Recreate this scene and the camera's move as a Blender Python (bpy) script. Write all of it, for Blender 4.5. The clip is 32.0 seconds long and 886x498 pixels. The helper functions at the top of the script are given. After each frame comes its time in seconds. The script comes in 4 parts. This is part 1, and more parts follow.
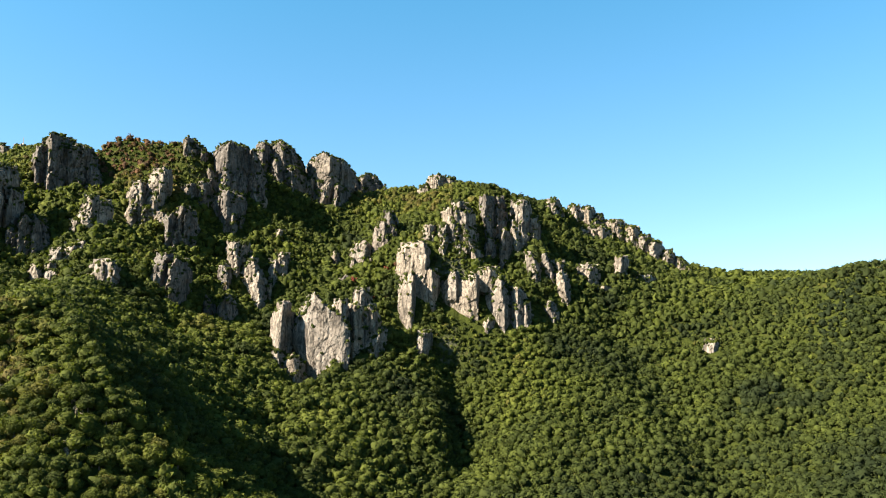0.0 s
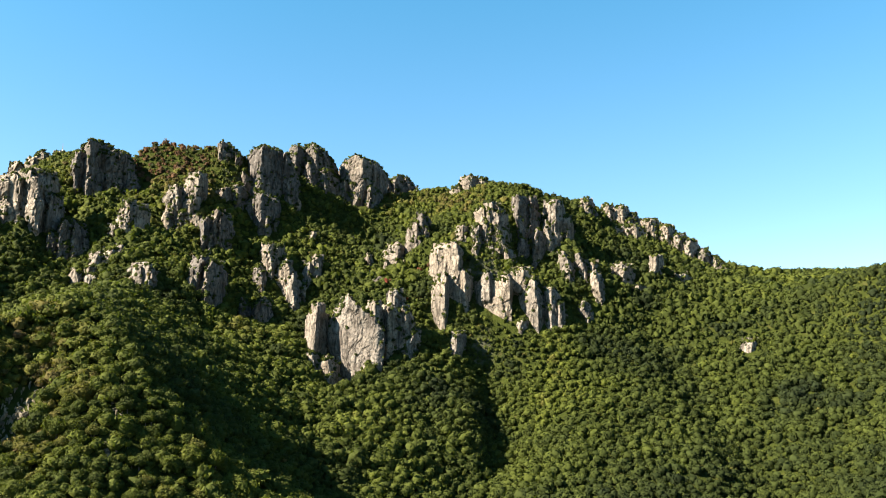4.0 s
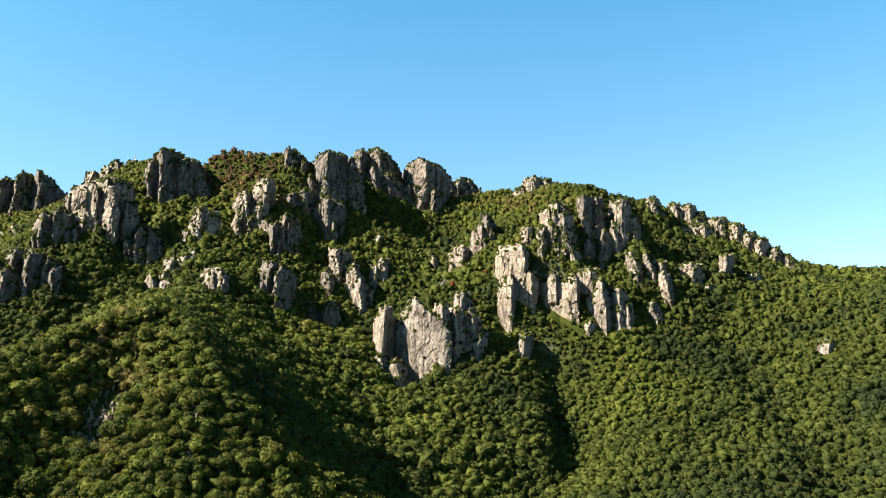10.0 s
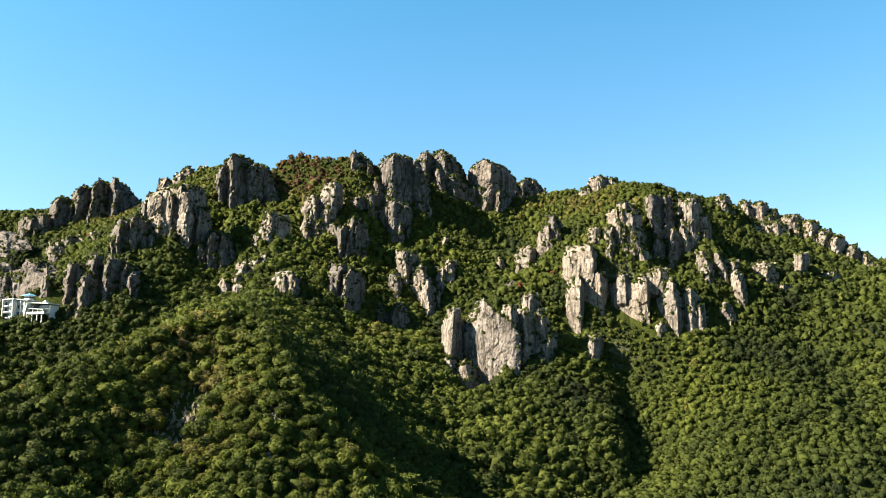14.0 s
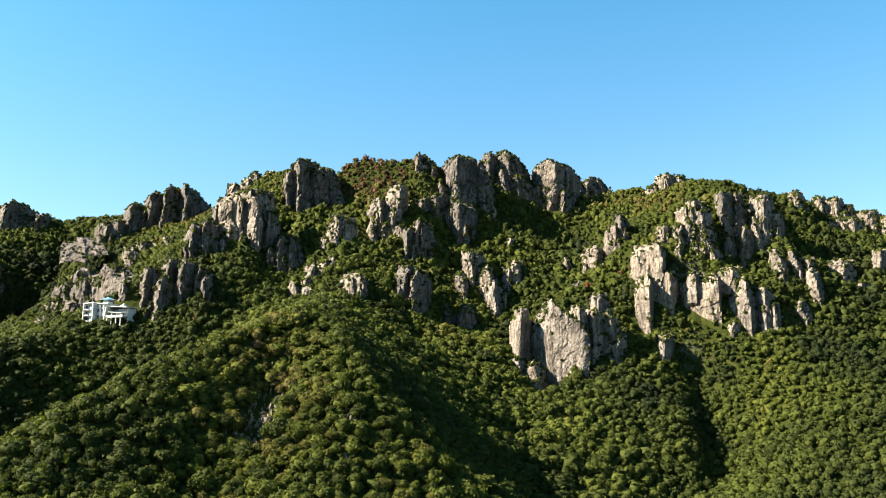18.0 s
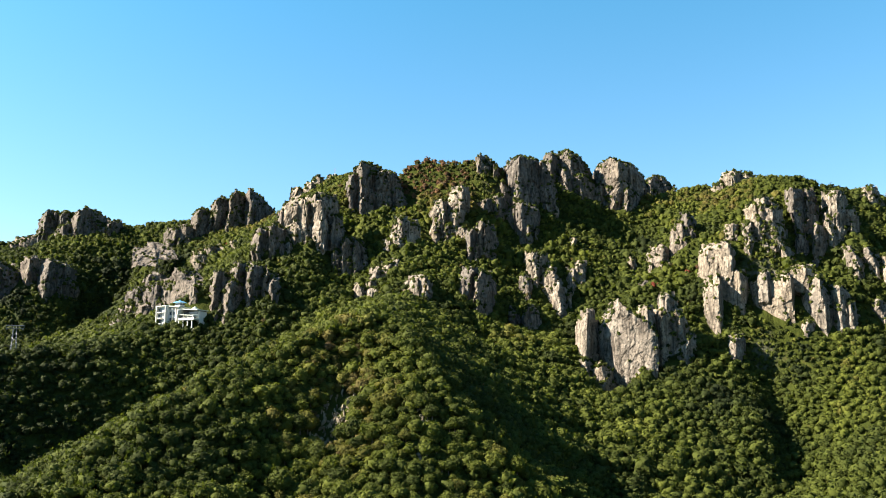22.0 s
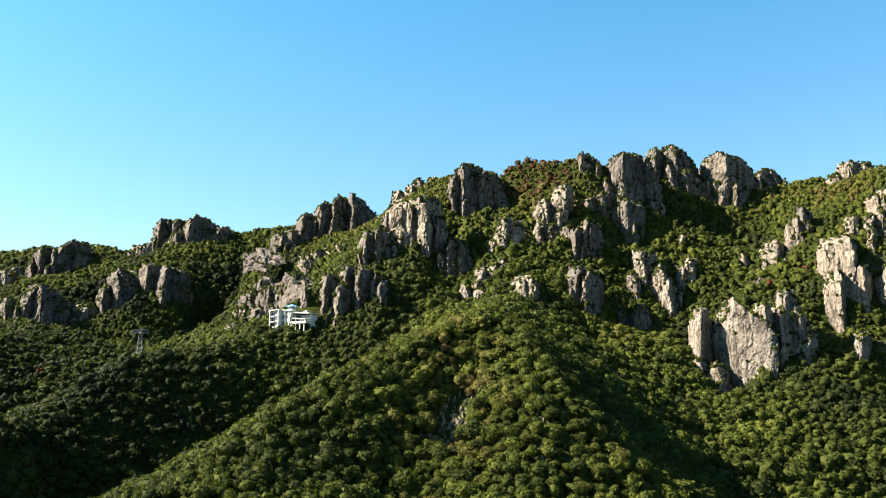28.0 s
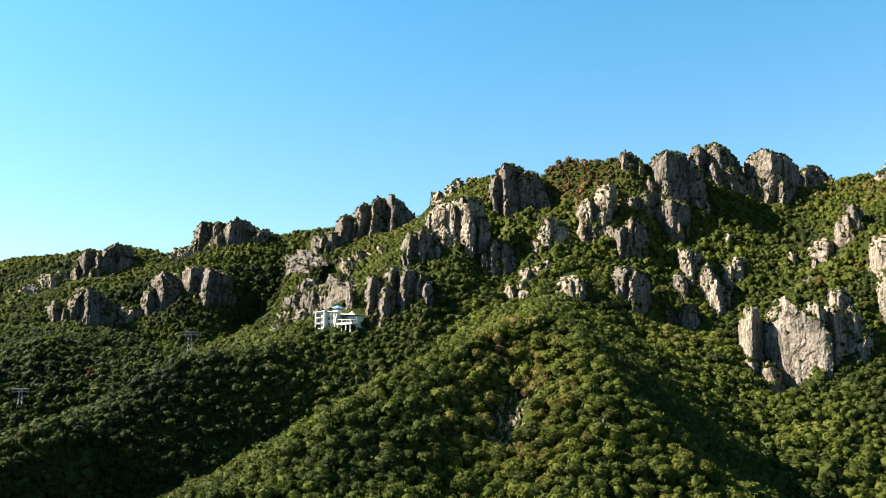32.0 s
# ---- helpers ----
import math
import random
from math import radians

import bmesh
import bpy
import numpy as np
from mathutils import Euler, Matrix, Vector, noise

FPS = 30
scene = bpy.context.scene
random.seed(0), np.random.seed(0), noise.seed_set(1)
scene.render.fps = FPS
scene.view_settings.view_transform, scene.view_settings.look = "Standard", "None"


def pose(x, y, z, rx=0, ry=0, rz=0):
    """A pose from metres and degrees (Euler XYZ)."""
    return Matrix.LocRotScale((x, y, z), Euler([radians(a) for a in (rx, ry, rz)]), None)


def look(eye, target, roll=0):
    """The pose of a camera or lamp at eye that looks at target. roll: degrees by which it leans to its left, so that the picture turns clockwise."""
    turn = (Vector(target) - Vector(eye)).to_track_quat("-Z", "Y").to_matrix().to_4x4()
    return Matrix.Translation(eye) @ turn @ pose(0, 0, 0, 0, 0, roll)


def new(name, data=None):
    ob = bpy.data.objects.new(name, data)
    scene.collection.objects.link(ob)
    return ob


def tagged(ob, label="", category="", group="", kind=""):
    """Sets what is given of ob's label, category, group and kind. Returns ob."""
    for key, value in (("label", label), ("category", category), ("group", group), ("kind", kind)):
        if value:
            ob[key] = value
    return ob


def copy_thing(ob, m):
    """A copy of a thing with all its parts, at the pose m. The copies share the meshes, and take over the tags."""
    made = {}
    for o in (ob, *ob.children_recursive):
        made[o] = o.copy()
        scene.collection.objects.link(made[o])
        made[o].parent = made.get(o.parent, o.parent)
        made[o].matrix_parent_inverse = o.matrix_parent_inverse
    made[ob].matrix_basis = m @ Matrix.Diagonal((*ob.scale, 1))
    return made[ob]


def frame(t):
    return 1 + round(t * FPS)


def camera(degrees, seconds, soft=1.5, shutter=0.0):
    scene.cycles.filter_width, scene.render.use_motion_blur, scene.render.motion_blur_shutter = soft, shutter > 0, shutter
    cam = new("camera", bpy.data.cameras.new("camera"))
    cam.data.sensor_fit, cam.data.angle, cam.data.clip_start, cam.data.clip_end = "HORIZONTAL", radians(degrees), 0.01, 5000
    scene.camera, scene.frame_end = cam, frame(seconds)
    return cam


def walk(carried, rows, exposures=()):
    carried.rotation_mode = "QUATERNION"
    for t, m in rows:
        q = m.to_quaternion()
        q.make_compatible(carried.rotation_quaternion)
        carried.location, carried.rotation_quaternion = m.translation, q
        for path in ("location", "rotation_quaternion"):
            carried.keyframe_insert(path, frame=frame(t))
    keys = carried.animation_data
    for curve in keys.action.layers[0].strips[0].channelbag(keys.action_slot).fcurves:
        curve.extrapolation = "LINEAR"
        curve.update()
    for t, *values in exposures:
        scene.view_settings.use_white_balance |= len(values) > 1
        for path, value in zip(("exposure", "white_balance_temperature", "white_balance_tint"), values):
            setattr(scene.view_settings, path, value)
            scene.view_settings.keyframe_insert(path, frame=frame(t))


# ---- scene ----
cam = camera(55.4, 32.0, soft=1.0)
METRES, EYE, TILT, LEAN, TURN = 60.0, 100.0, 9.2, -0.1, 0.0
ROWS = [
    (0.0, 0.0, 0.0, 0.0, 0.0, 0.0, -0.0),
    (0.5, 0.0001, -0.0004, 0.0001, 0.2, 0.01, 0.05),
    (1.0, 0.0003, -0.0004, 0.0002, 0.48, 0.01, 0.1),
    (1.5, 0.0004, -0.0002, 0.0005, 0.76, 0.01, 0.17),
    (2.0, 0.0006, -0.0006, 0.0007, 1.05, 0.02, 0.24),
    (2.5, 0.0009, -0.001, 0.0005, 1.34, 0.03, 0.32),
    (3.0, 0.0011, -0.001, 0.0006, 1.66, 0.04, 0.39),
    (3.5, 0.0013, -0.0012, 0.0008, 1.95, 0.05, 0.46),
    (5.5, -0.0148, -0.0028, 0.0032, 3.1, 0.12, 0.72),
    (6.0, -0.0203, -0.0031, 0.0034, 3.41, 0.14, 0.8),
    (6.5, -0.0286, -0.0034, 0.006, 3.71, 0.14, 0.85),
    (7.0, -0.0369, -0.0044, 0.0069, 4.03, 0.15, 0.9),
    (7.5, -0.0458, -0.006, 0.0075, 4.36, 0.17, 0.95),
    (8.0, -0.0573, -0.0074, 0.0109, 4.7, 0.18, 1.0),
    (8.5, -0.0708, -0.0086, 0.0126, 5.01, 0.19, 1.04),
    (9.0, -0.0819, -0.0111, 0.013, 5.36, 0.21, 1.09),
    (9.5, -0.0944, -0.0133, 0.0158, 5.77, 0.22, 1.14),
    (10.0, -0.1083, -0.016, 0.0151, 6.21, 0.25, 1.22),
    (10.5, -0.1223, -0.0183, 0.0175, 6.71, 0.26, 1.3),
    (11.0, -0.1357, -0.0214, 0.0201, 7.18, 0.29, 1.38),
    (11.5, -0.1511, -0.0235, 0.024, 7.65, 0.3, 1.44),
    (12.0, -0.165, -0.026, 0.0251, 8.12, 0.32, 1.51),
    (12.5, -0.181, -0.0288, 0.0276, 8.62, 0.34, 1.58),
    (13.0, -0.1982, -0.0314, 0.0303, 9.2, 0.36, 1.66),
    (13.5, -0.2116, -0.0347, 0.0313, 9.74, 0.39, 1.74),
    (14.0, -0.2273, -0.0381, 0.0326, 10.24, 0.41, 1.8),
    (14.5, -0.2422, -0.0412, 0.0328, 10.75, 0.44, 1.88),
    (16.5, -0.3005, -0.0558, 0.0358, 12.73, 0.54, 2.2),
    (17.0, -0.315, -0.0599, 0.0376, 13.22, 0.57, 2.27),
    (17.5, -0.331, -0.0631, 0.0393, 13.69, 0.59, 2.34),
    (18.0, -0.3456, -0.067, 0.0397, 14.21, 0.62, 2.41),
    (18.5, -0.3604, -0.07, 0.0402, 14.69, 0.66, 2.48),
    (19.0, -0.3753, -0.0734, 0.0417, 15.16, 0.67, 2.56),
    (19.5, -0.3909, -0.0766, 0.0417, 15.62, 0.71, 2.62),
    (20.0, -0.4061, -0.0801, 0.0425, 16.1, 0.74, 2.69),
    (20.5, -0.4231, -0.0845, 0.0429, 16.58, 0.77, 2.77),
    (21.0, -0.4376, -0.0885, 0.0432, 17.06, 0.81, 2.85),
    (21.5, -0.453, -0.0925, 0.0435, 17.53, 0.84, 2.93),
    (22.0, -0.4689, -0.0963, 0.0438, 18.0, 0.87, 3.0),
    (22.5, -0.4844, -0.0995, 0.0446, 18.49, 0.9, 3.08),
    (23.0, -0.5002, -0.1039, 0.0443, 19.0, 0.94, 3.16),
    (23.5, -0.5162, -0.1077, 0.0458, 19.48, 0.96, 3.23),
    (24.0, -0.5313, -0.1121, 0.0475, 19.97, 0.99, 3.3),
    (24.5, -0.5481, -0.1162, 0.0483, 20.45, 1.03, 3.38),
    (26.5, -0.625, -0.1443, 0.0567, 22.43, 1.19, 3.71),
    (27.0, -0.6497, -0.1521, 0.0592, 22.96, 1.22, 3.79),
    (27.5, -0.6752, -0.1606, 0.0604, 23.55, 1.27, 3.88),
    (28.0, -0.7036, -0.1705, 0.0623, 24.1, 1.31, 3.97),
    (28.5, -0.7321, -0.1806, 0.0629, 24.57, 1.35, 4.05),
    (29.0, -0.7626, -0.1904, 0.0645, 25.03, 1.39, 4.14),
    (29.5, -0.7935, -0.2009, 0.0659, 25.48, 1.44, 4.21),
    (30.0, -0.8233, -0.2118, 0.0675, 25.86, 1.47, 4.28),
    (30.5, -0.8563, -0.2231, 0.0697, 26.03, 1.49, 4.31),
    (31.0, -0.8885, -0.2347, 0.0718, 26.01, 1.5, 4.32),
    (31.5, -0.9213, -0.246, 0.0749, 26.0, 1.5, 4.33),
    (32.0, -0.9548, -0.258, 0.0765, 25.98, 1.51, 4.34),
]
walk(cam, [(t, pose(0, 0, EYE, TILT, LEAN, TURN) @ pose(METRES * x, METRES * y, METRES * z, 90 + pitch, roll, yaw)) for t, x, y, z, yaw, pitch, roll in ROWS],
     exposures=[(0.0, 2.48), (32.0, 2.48)])

# ---- light ----
SUN_AZ, SUN_EL = -111.0, 38.0   # degrees: azimuth from +y towards +x, height above the horizon
sun_way = Vector((math.sin(radians(SUN_AZ)) * math.cos(radians(SUN_EL)), math.cos(radians(SUN_AZ)) * math.cos(radians(SUN_EL)), math.sin(radians(SUN_EL))))
sun = new("sun", bpy.data.lights.new("sun", "SUN"))
sun.data.energy, sun.data.angle, sun.data.color = 5.0, radians(0.53), (1.0, 0.9, 0.74)
sun.matrix_world = look(sun_way * 900 + Vector((-150, 650, 200)), (-150, 650, 200))
world = bpy.data.worlds.new("sky")
scene.world = world
world.use_nodes = True
wn = world.node_tree.nodes
sky = wn.new("ShaderNodeTexSky")
sky.sky_type, sky.sun_disc = "NISHITA", False
sky.sun_elevation, sky.sun_rotation = radians(SUN_EL), radians(SUN_AZ)
sky.altitude, sky.air_density, sky.dust_density, sky.ozone_density = 600, 1.0, 0.6, 2.0
wn["Background"].inputs["Strength"].default_value = 0.057
coord = wn.new("ShaderNodeTexCoord")
upward = wn.new("ShaderNodeSeparateXYZ")
rise, tone = wn.new("ShaderNodeValToRGB"), wn.new("ShaderNodeMix")
rise.color_ramp.elements.new(0.5)
rise.color_ramp.elements.new(0.6)
for stop, (place, colour) in zip(rise.color_ramp.elements, ((0.0, (0.78, 0.735, 0.71, 1)), (0.2, (0.59, 0.765, 0.785, 1)), (0.45, (0.39, 0.85, 0.86, 1)), (1.0, (0.25, 0.55, 0.68, 1)))):
    stop.position, stop.color = place, colour       # pale low down, clear blue higher up, deep blue overhead
tone.data_type, tone.blend_type = "RGBA", "MULTIPLY"
tone.inputs[0].default_value = 1.0
for a_, b_ in ((coord.outputs["Generated"], upward.inputs[0]), (upward.outputs["Z"], rise.inputs[0]),
               (sky.outputs[0], tone.inputs[6]), (rise.outputs[0], tone.inputs[7]), (tone.outputs[2], wn["Background"].inputs["Color"])):
    world.node_tree.links.new(a_, b_)


# ---- vectorised noise ----
def hash01(i, j, k, seed=0):
    n = (i.astype(np.int64) * 374761393 + j.astype(np.int64) * 668265263 + k.astype(np.int64) * 2147483647 + seed * 974634777) & 0xFFFFFFFF
    n = ((n ^ (n >> 13)) * 1274126177) & 0xFFFFFFFF
    n = ((n ^ (n >> 16)) * 2246822519) & 0xFFFFFFFF
    return ((n ^ (n >> 15)) & 0xFFFFFF) / float(0xFFFFFF)


def vnoise(x, y, z, seed=0):
    """Smooth noise from -1 to 1."""
    i, j, k = np.floor(x), np.floor(y), np.floor(z)
    u, v, w = x - i, y - j, z - k
    u, v, w = u * u * (3 - 2 * u), v * v * (3 - 2 * v), w * w * (3 - 2 * w)
    out = 0
    for a in (0, 1):
        for b in (0, 1):
            for c in (0, 1):
                out = out + hash01(i + a, j + b, k + c, seed) * (u if a else 1 - u) * (v if b else 1 - v) * (w if c else 1 - w)
    return out * 2 - 1


def fbm(x, y, z, seed=0, octaves=3):
    return sum(vnoise(x * 2 ** o, y * 2 ** o, z * 2 ** o, seed + o) * 0.5 ** o for o in range(octaves))


# ---- materials ----
def material(name, rough=0.8, spec=0.2):
    m = bpy.data.materials.new(name)
    m.use_nodes = True
    b = m.node_tree.nodes["Principled BSDF"]
    b.inputs["Roughness"].default_value, b.inputs["Specular IOR Level"].default_value = rough, spec
    return m, m.node_tree, b


def node(tree, kind, **inputs):
    n = tree.nodes.new(kind)
    for key, value in inputs.items():
        n.inputs[key].default_value = value
    return n


def ramp(tree, source, stops):
    r = tree.nodes.new("ShaderNodeValToRGB")
    e = r.color_ramp.elements
    while len(e) < len(stops):
        e.new(0.5)
    for el, (p, c) in zip(e, stops):
        el.position, el.color = p, (*c, 1)
    tree.links.new(source, r.inputs[0])
    return r.outputs[0]


def mix(tree, fac, a, b, blend="MIX"):
    n = tree.nodes.new("ShaderNodeMix")
    n.data_type, n.blend_type = "RGBA", blend
    for socket, value in ((n.inputs[0], fac), (n.inputs[6], a), (n.inputs[7], b)):
        if isinstance(value, (int, float)):
            socket.default_value = value
        elif isinstance(value, tuple):
            socket.default_value = (*value, 1)
        else:
            tree.links.new(value, socket)
    return n.outputs[2]


def scaled_position(tree, sx, sy, sz):
    g = tree.nodes.new("ShaderNodeNewGeometry")
    m = tree.nodes.new("ShaderNodeVectorMath")
    m.operation = "MULTIPLY"
    m.inputs[1].default_value = (sx, sy, sz)
    tree.links.new(g.outputs["Position"], m.inputs[0])
    return m.outputs[0]


def noise_tex(tree, vector, scale, detail=4, rough=0.55, dist=0.0):
    n = node(tree, "ShaderNodeTexNoise", Scale=scale, Detail=detail, Roughness=rough, Distortion=dist)
    tree.links.new(vector, n.inputs["Vector"])
    return n.outputs["Fac"]


def bump(tree, shader, height, strength, distance):
    b = node(tree, "ShaderNodeBump", Strength=strength, Distance=distance)
    tree.links.new(height, b.inputs["Height"])
    tree.links.new(b.outputs[0], shader.inputs["Normal"])


def granite(name, pale, mid, dark):
    m, t, b = material(name, 0.9, 0.06)
    p1, pv = scaled_position(t, 1, 1, 1), scaled_position(t, 1, 1, 0.14)
    broad = ramp(t, noise_tex(t, p1, 0.07, 5, 0.6), [(0.32, mid), (0.6, pale)])
    streak = ramp(t, noise_tex(t, pv, 0.24, 7, 0.62, 0.8), [(0.36, (0.25, 0.24, 0.235)), (0.55, (1, 1, 1))])
    col = mix(t, 0.92, broad, streak, "MULTIPLY")
    lichen = ramp(t, noise_tex(t, p1, 0.3, 7, 0.75), [(0.5, (0, 0, 0)), (0.62, (1, 1, 1))])
    col = mix(t, lichen, col, dark)
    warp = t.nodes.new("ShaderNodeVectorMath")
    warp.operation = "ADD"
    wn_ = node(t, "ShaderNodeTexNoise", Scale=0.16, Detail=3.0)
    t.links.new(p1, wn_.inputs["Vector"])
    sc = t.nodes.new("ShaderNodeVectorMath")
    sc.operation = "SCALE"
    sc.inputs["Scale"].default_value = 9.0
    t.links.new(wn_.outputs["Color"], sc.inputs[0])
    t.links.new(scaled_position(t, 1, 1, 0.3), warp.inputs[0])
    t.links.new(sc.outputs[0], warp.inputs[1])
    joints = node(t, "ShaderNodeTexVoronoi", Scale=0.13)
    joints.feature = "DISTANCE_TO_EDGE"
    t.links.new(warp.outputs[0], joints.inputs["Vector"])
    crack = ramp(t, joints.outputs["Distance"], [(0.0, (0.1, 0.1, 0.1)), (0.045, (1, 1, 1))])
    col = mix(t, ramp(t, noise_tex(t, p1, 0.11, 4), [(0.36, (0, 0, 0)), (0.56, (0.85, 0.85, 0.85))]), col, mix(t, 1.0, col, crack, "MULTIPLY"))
    rnd = t.nodes.new("ShaderNodeObjectInfo")
    col = mix(t, 1.0, col, ramp(t, rnd.outputs["Random"], [(0, (0.82, 0.82, 0.84)), (1, (1.05, 1.0, 0.94))]), "MULTIPLY")
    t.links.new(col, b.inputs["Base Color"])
    fine = mix(t, 0.5, noise_tex(t, pv, 0.8, 8, 0.75, 0.6), noise_tex(t, p1, 0.7, 8, 0.75))
    cell = node(t, "ShaderNodeTexVoronoi", Scale=0.13)
    t.links.new(warp.outputs[0], cell.inputs["Vector"])
    bump(t, b, mix(t, 0.12, mix(t, 0.4, fine, cell.outputs["Color"]), crack), 1.0, 2.2)
    return m


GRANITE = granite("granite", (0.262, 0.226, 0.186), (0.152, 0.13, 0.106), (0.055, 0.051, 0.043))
# Darker copy of the granite, with the crags' shade put into its colour.
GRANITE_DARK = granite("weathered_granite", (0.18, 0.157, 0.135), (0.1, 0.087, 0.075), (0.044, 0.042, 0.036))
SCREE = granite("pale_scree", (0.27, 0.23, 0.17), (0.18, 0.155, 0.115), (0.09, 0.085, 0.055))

LEAVES = [(0.0, (0.0121, 0.0177, 0.00736)), (0.22, (0.0244, 0.032, 0.0084)), (0.45, (0.0434, 0.0532, 0.0105)), (0.62, (0.0624, 0.0729, 0.0125)),
          (0.76, (0.073, 0.0622, 0.0177)), (0.88, (0.0609, 0.0444, 0.0242)), (1.0, (0.148, 0.031, 0.021))]


def foliage(name, from_object):
    m, t, b = material(name, 0.8, 0.08)
    if from_object:
        o = t.nodes.new("ShaderNodeObjectInfo")
        mr = node(t, "ShaderNodeMapRange")
        mr.inputs["To Min"].default_value, mr.inputs["To Max"].default_value = 0.25, 0.72
        t.links.new(o.outputs["Random"], mr.inputs["Value"])
        tint = mr.outputs[0]
    else:
        a = t.nodes.new("ShaderNodeAttribute")
        a.attribute_name = "tint"
        tint = a.outputs["Fac"]
    g = t.nodes.new("ShaderNodeNewGeometry")
    col = ramp(t, tint, LEAVES)
    col = mix(t, 1.0, col, ramp(t, g.outputs["Random Per Island"], [(0, (0.62, 0.66, 0.6)), (1, (1.4, 1.36, 1.3))]), "MULTIPLY")
    t.links.new(col, b.inputs["Base Color"])
    bump(t, b, noise_tex(t, scaled_position(t, 1, 1, 1), 1.1, 4, 0.7), 0.7, 0.7)
    through_leaf, both = t.nodes.new("ShaderNodeBsdfTranslucent"), node(t, "ShaderNodeMixShader", Fac=0.3)       # thin leaves let light through
    t.links.new(mix(t, 1.0, col, (1.15, 1.25, 0.6), "MULTIPLY"), through_leaf.inputs["Color"])
    t.links.new(b.outputs[0], both.inputs[1])
    t.links.new(through_leaf.outputs[0], both.inputs[2])
    t.links.new(both.outputs[0], t.nodes["Material Output"].inputs["Surface"])
    return m


WOODS = foliage("leaves_of_the_woods", False)
TREE_LEAVES = foliage("tree_leaves", True)


def bark_material():
    m, t, b = material("bark", 0.9, 0.1)
    col = ramp(t, noise_tex(t, scaled_position(t, 1, 1, 0.3), 3.0, 5), [(0.3, (0.05, 0.04, 0.03)), (0.7, (0.14, 0.115, 0.09))])
    t.links.new(col, b.inputs["Base Color"])
    return m


BARK = bark_material()


def ground_material():
    m, t, b = material("forest_floor", 0.95, 0.02)
    p = scaled_position(t, 1, 1, 1)
    floor_c = ramp(t, noise_tex(t, p, 0.12, 6, 0.65), [(0.3, (0.016, 0.021, 0.005)), (0.55, (0.028, 0.034, 0.007)), (0.75, (0.045, 0.042, 0.014))])
    rock_c = ramp(t, noise_tex(t, p, 0.3, 6, 0.7), [(0.3, (0.05, 0.052, 0.035)), (0.55, (0.085, 0.08, 0.058)), (0.75, (0.17, 0.15, 0.115))])
    g = t.nodes.new("ShaderNodeNewGeometry")
    s = t.nodes.new("ShaderNodeSeparateXYZ")
    t.links.new(g.outputs["True Normal"], s.inputs[0])
    steep = ramp(t, s.outputs["Z"], [(0.3, (1, 1, 1)), (0.45, (0, 0, 0))])
    t.links.new(mix(t, steep, floor_c, rock_c), b.inputs["Base Color"])
    bump(t, b, noise_tex(t, p, 0.5, 7, 0.7), 1.0, 1.5)
    return m


GROUND = ground_material()


def plain(name, colour, rough=0.6, spec=0.3, vary=0.12, scale=0.8, metal=0.0):
    m, t, b = material(name, rough, spec)
    lo, hi = tuple(c * (1 - vary) for c in colour), tuple(min(1, c * (1 + vary)) for c in colour)
    t.links.new(ramp(t, noise_tex(t, scaled_position(t, 1, 1, 0.35), scale, 5, 0.65), [(0.3, lo), (0.7, hi)]), b.inputs["Base Color"])
    b.inputs["Metallic"].default_value = metal
    return m


# ---- helpers for things ----
def mesh_of(name, verts, faces, mat, smooth=False):
    me = bpy.data.meshes.new(name)
    me.from_pydata([tuple(v) for v in verts], [], [tuple(f) for f in faces])
    me.materials.append(mat)
    if smooth:
        me.polygons.foreach_set("use_smooth", [True] * len(me.polygons))
    me.update()
    return me


def part(name, me, parent, label="", m=None):
    ob = new(name, me)
    ob.parent = parent
    if m is not None:
        ob.matrix_basis = m
    return tagged(ob, label)


# ---- the plan: crags first, since the ground is seated under them ----
CRAGS = []


def crag(name, label, columns):
    """columns: x, y, top z, width, visible height, taper of the top, then where known the outline and where the front edge runs."""
    CRAGS.append((name, label, columns))


crag("pillar_crag", "tall grey-brown granite pillar with a flat top on the summit ridge", [(-135, 968, 367, 55, 60, 0.15, 'pillar', 0.5), (-155, 950, 334, 12, 33, 0.3, 'block', 0.6)])
crag("pillar_crag", "squat grey granite pillars beside the summit pillar", [(-97, 1047, 364, 40, 39, 0.2, 'dome', 0.32), (-111, 1031, 357, 11, 34, 0.2, 'tooth', 0.5)])
crag("summit_crag", "rounded grey-brown granite dome on the ridge", [(-191, 957, 379, 57, 54, 0.3, 'dome', 0.6), (-207, 935, 373, 16, 31, 0.3, 'lean', 0.6), (-189, 933, 352, 16, 30, 0.3, 'tooth', 0.6)])
crag("summit_crag", "broken brown granite knob topped by shrubs", [(-270, 888, 364, 24, 20, 0.5), (-228, 889, 358, 42, 54, 0.2, 'block', 0.35), (-205, 894, 352, 20, 52, 0.3, 'ramp', 0.5), (-221, 858, 297, 36, 53, 0.2, 'block', 0.4)])
crag("cliff", "dark shaded granite dome with a steep side", [(-406, 834, 340, 19, 44, 0.3), (-395, 846, 352, 33, 68, 0.2), (-378, 852, 345, 36, 60, 0.2, 'block', 0.35), (-360, 856, 325, 22, 40, 0.4, 'ramp', 0.4)])
crag("outcrop", "small broken granite outcrop under the monument hill", [(-514, 931, 362, 14, 20, 0.4), (-505, 937, 370, 17, 20, 0.5), (-488, 945, 374, 19, 17, 0.6)])
crag("outcrop", "small pine-topped granite knob on the ridge", [(-530, 932, 357, 17, 18, 0.4)])
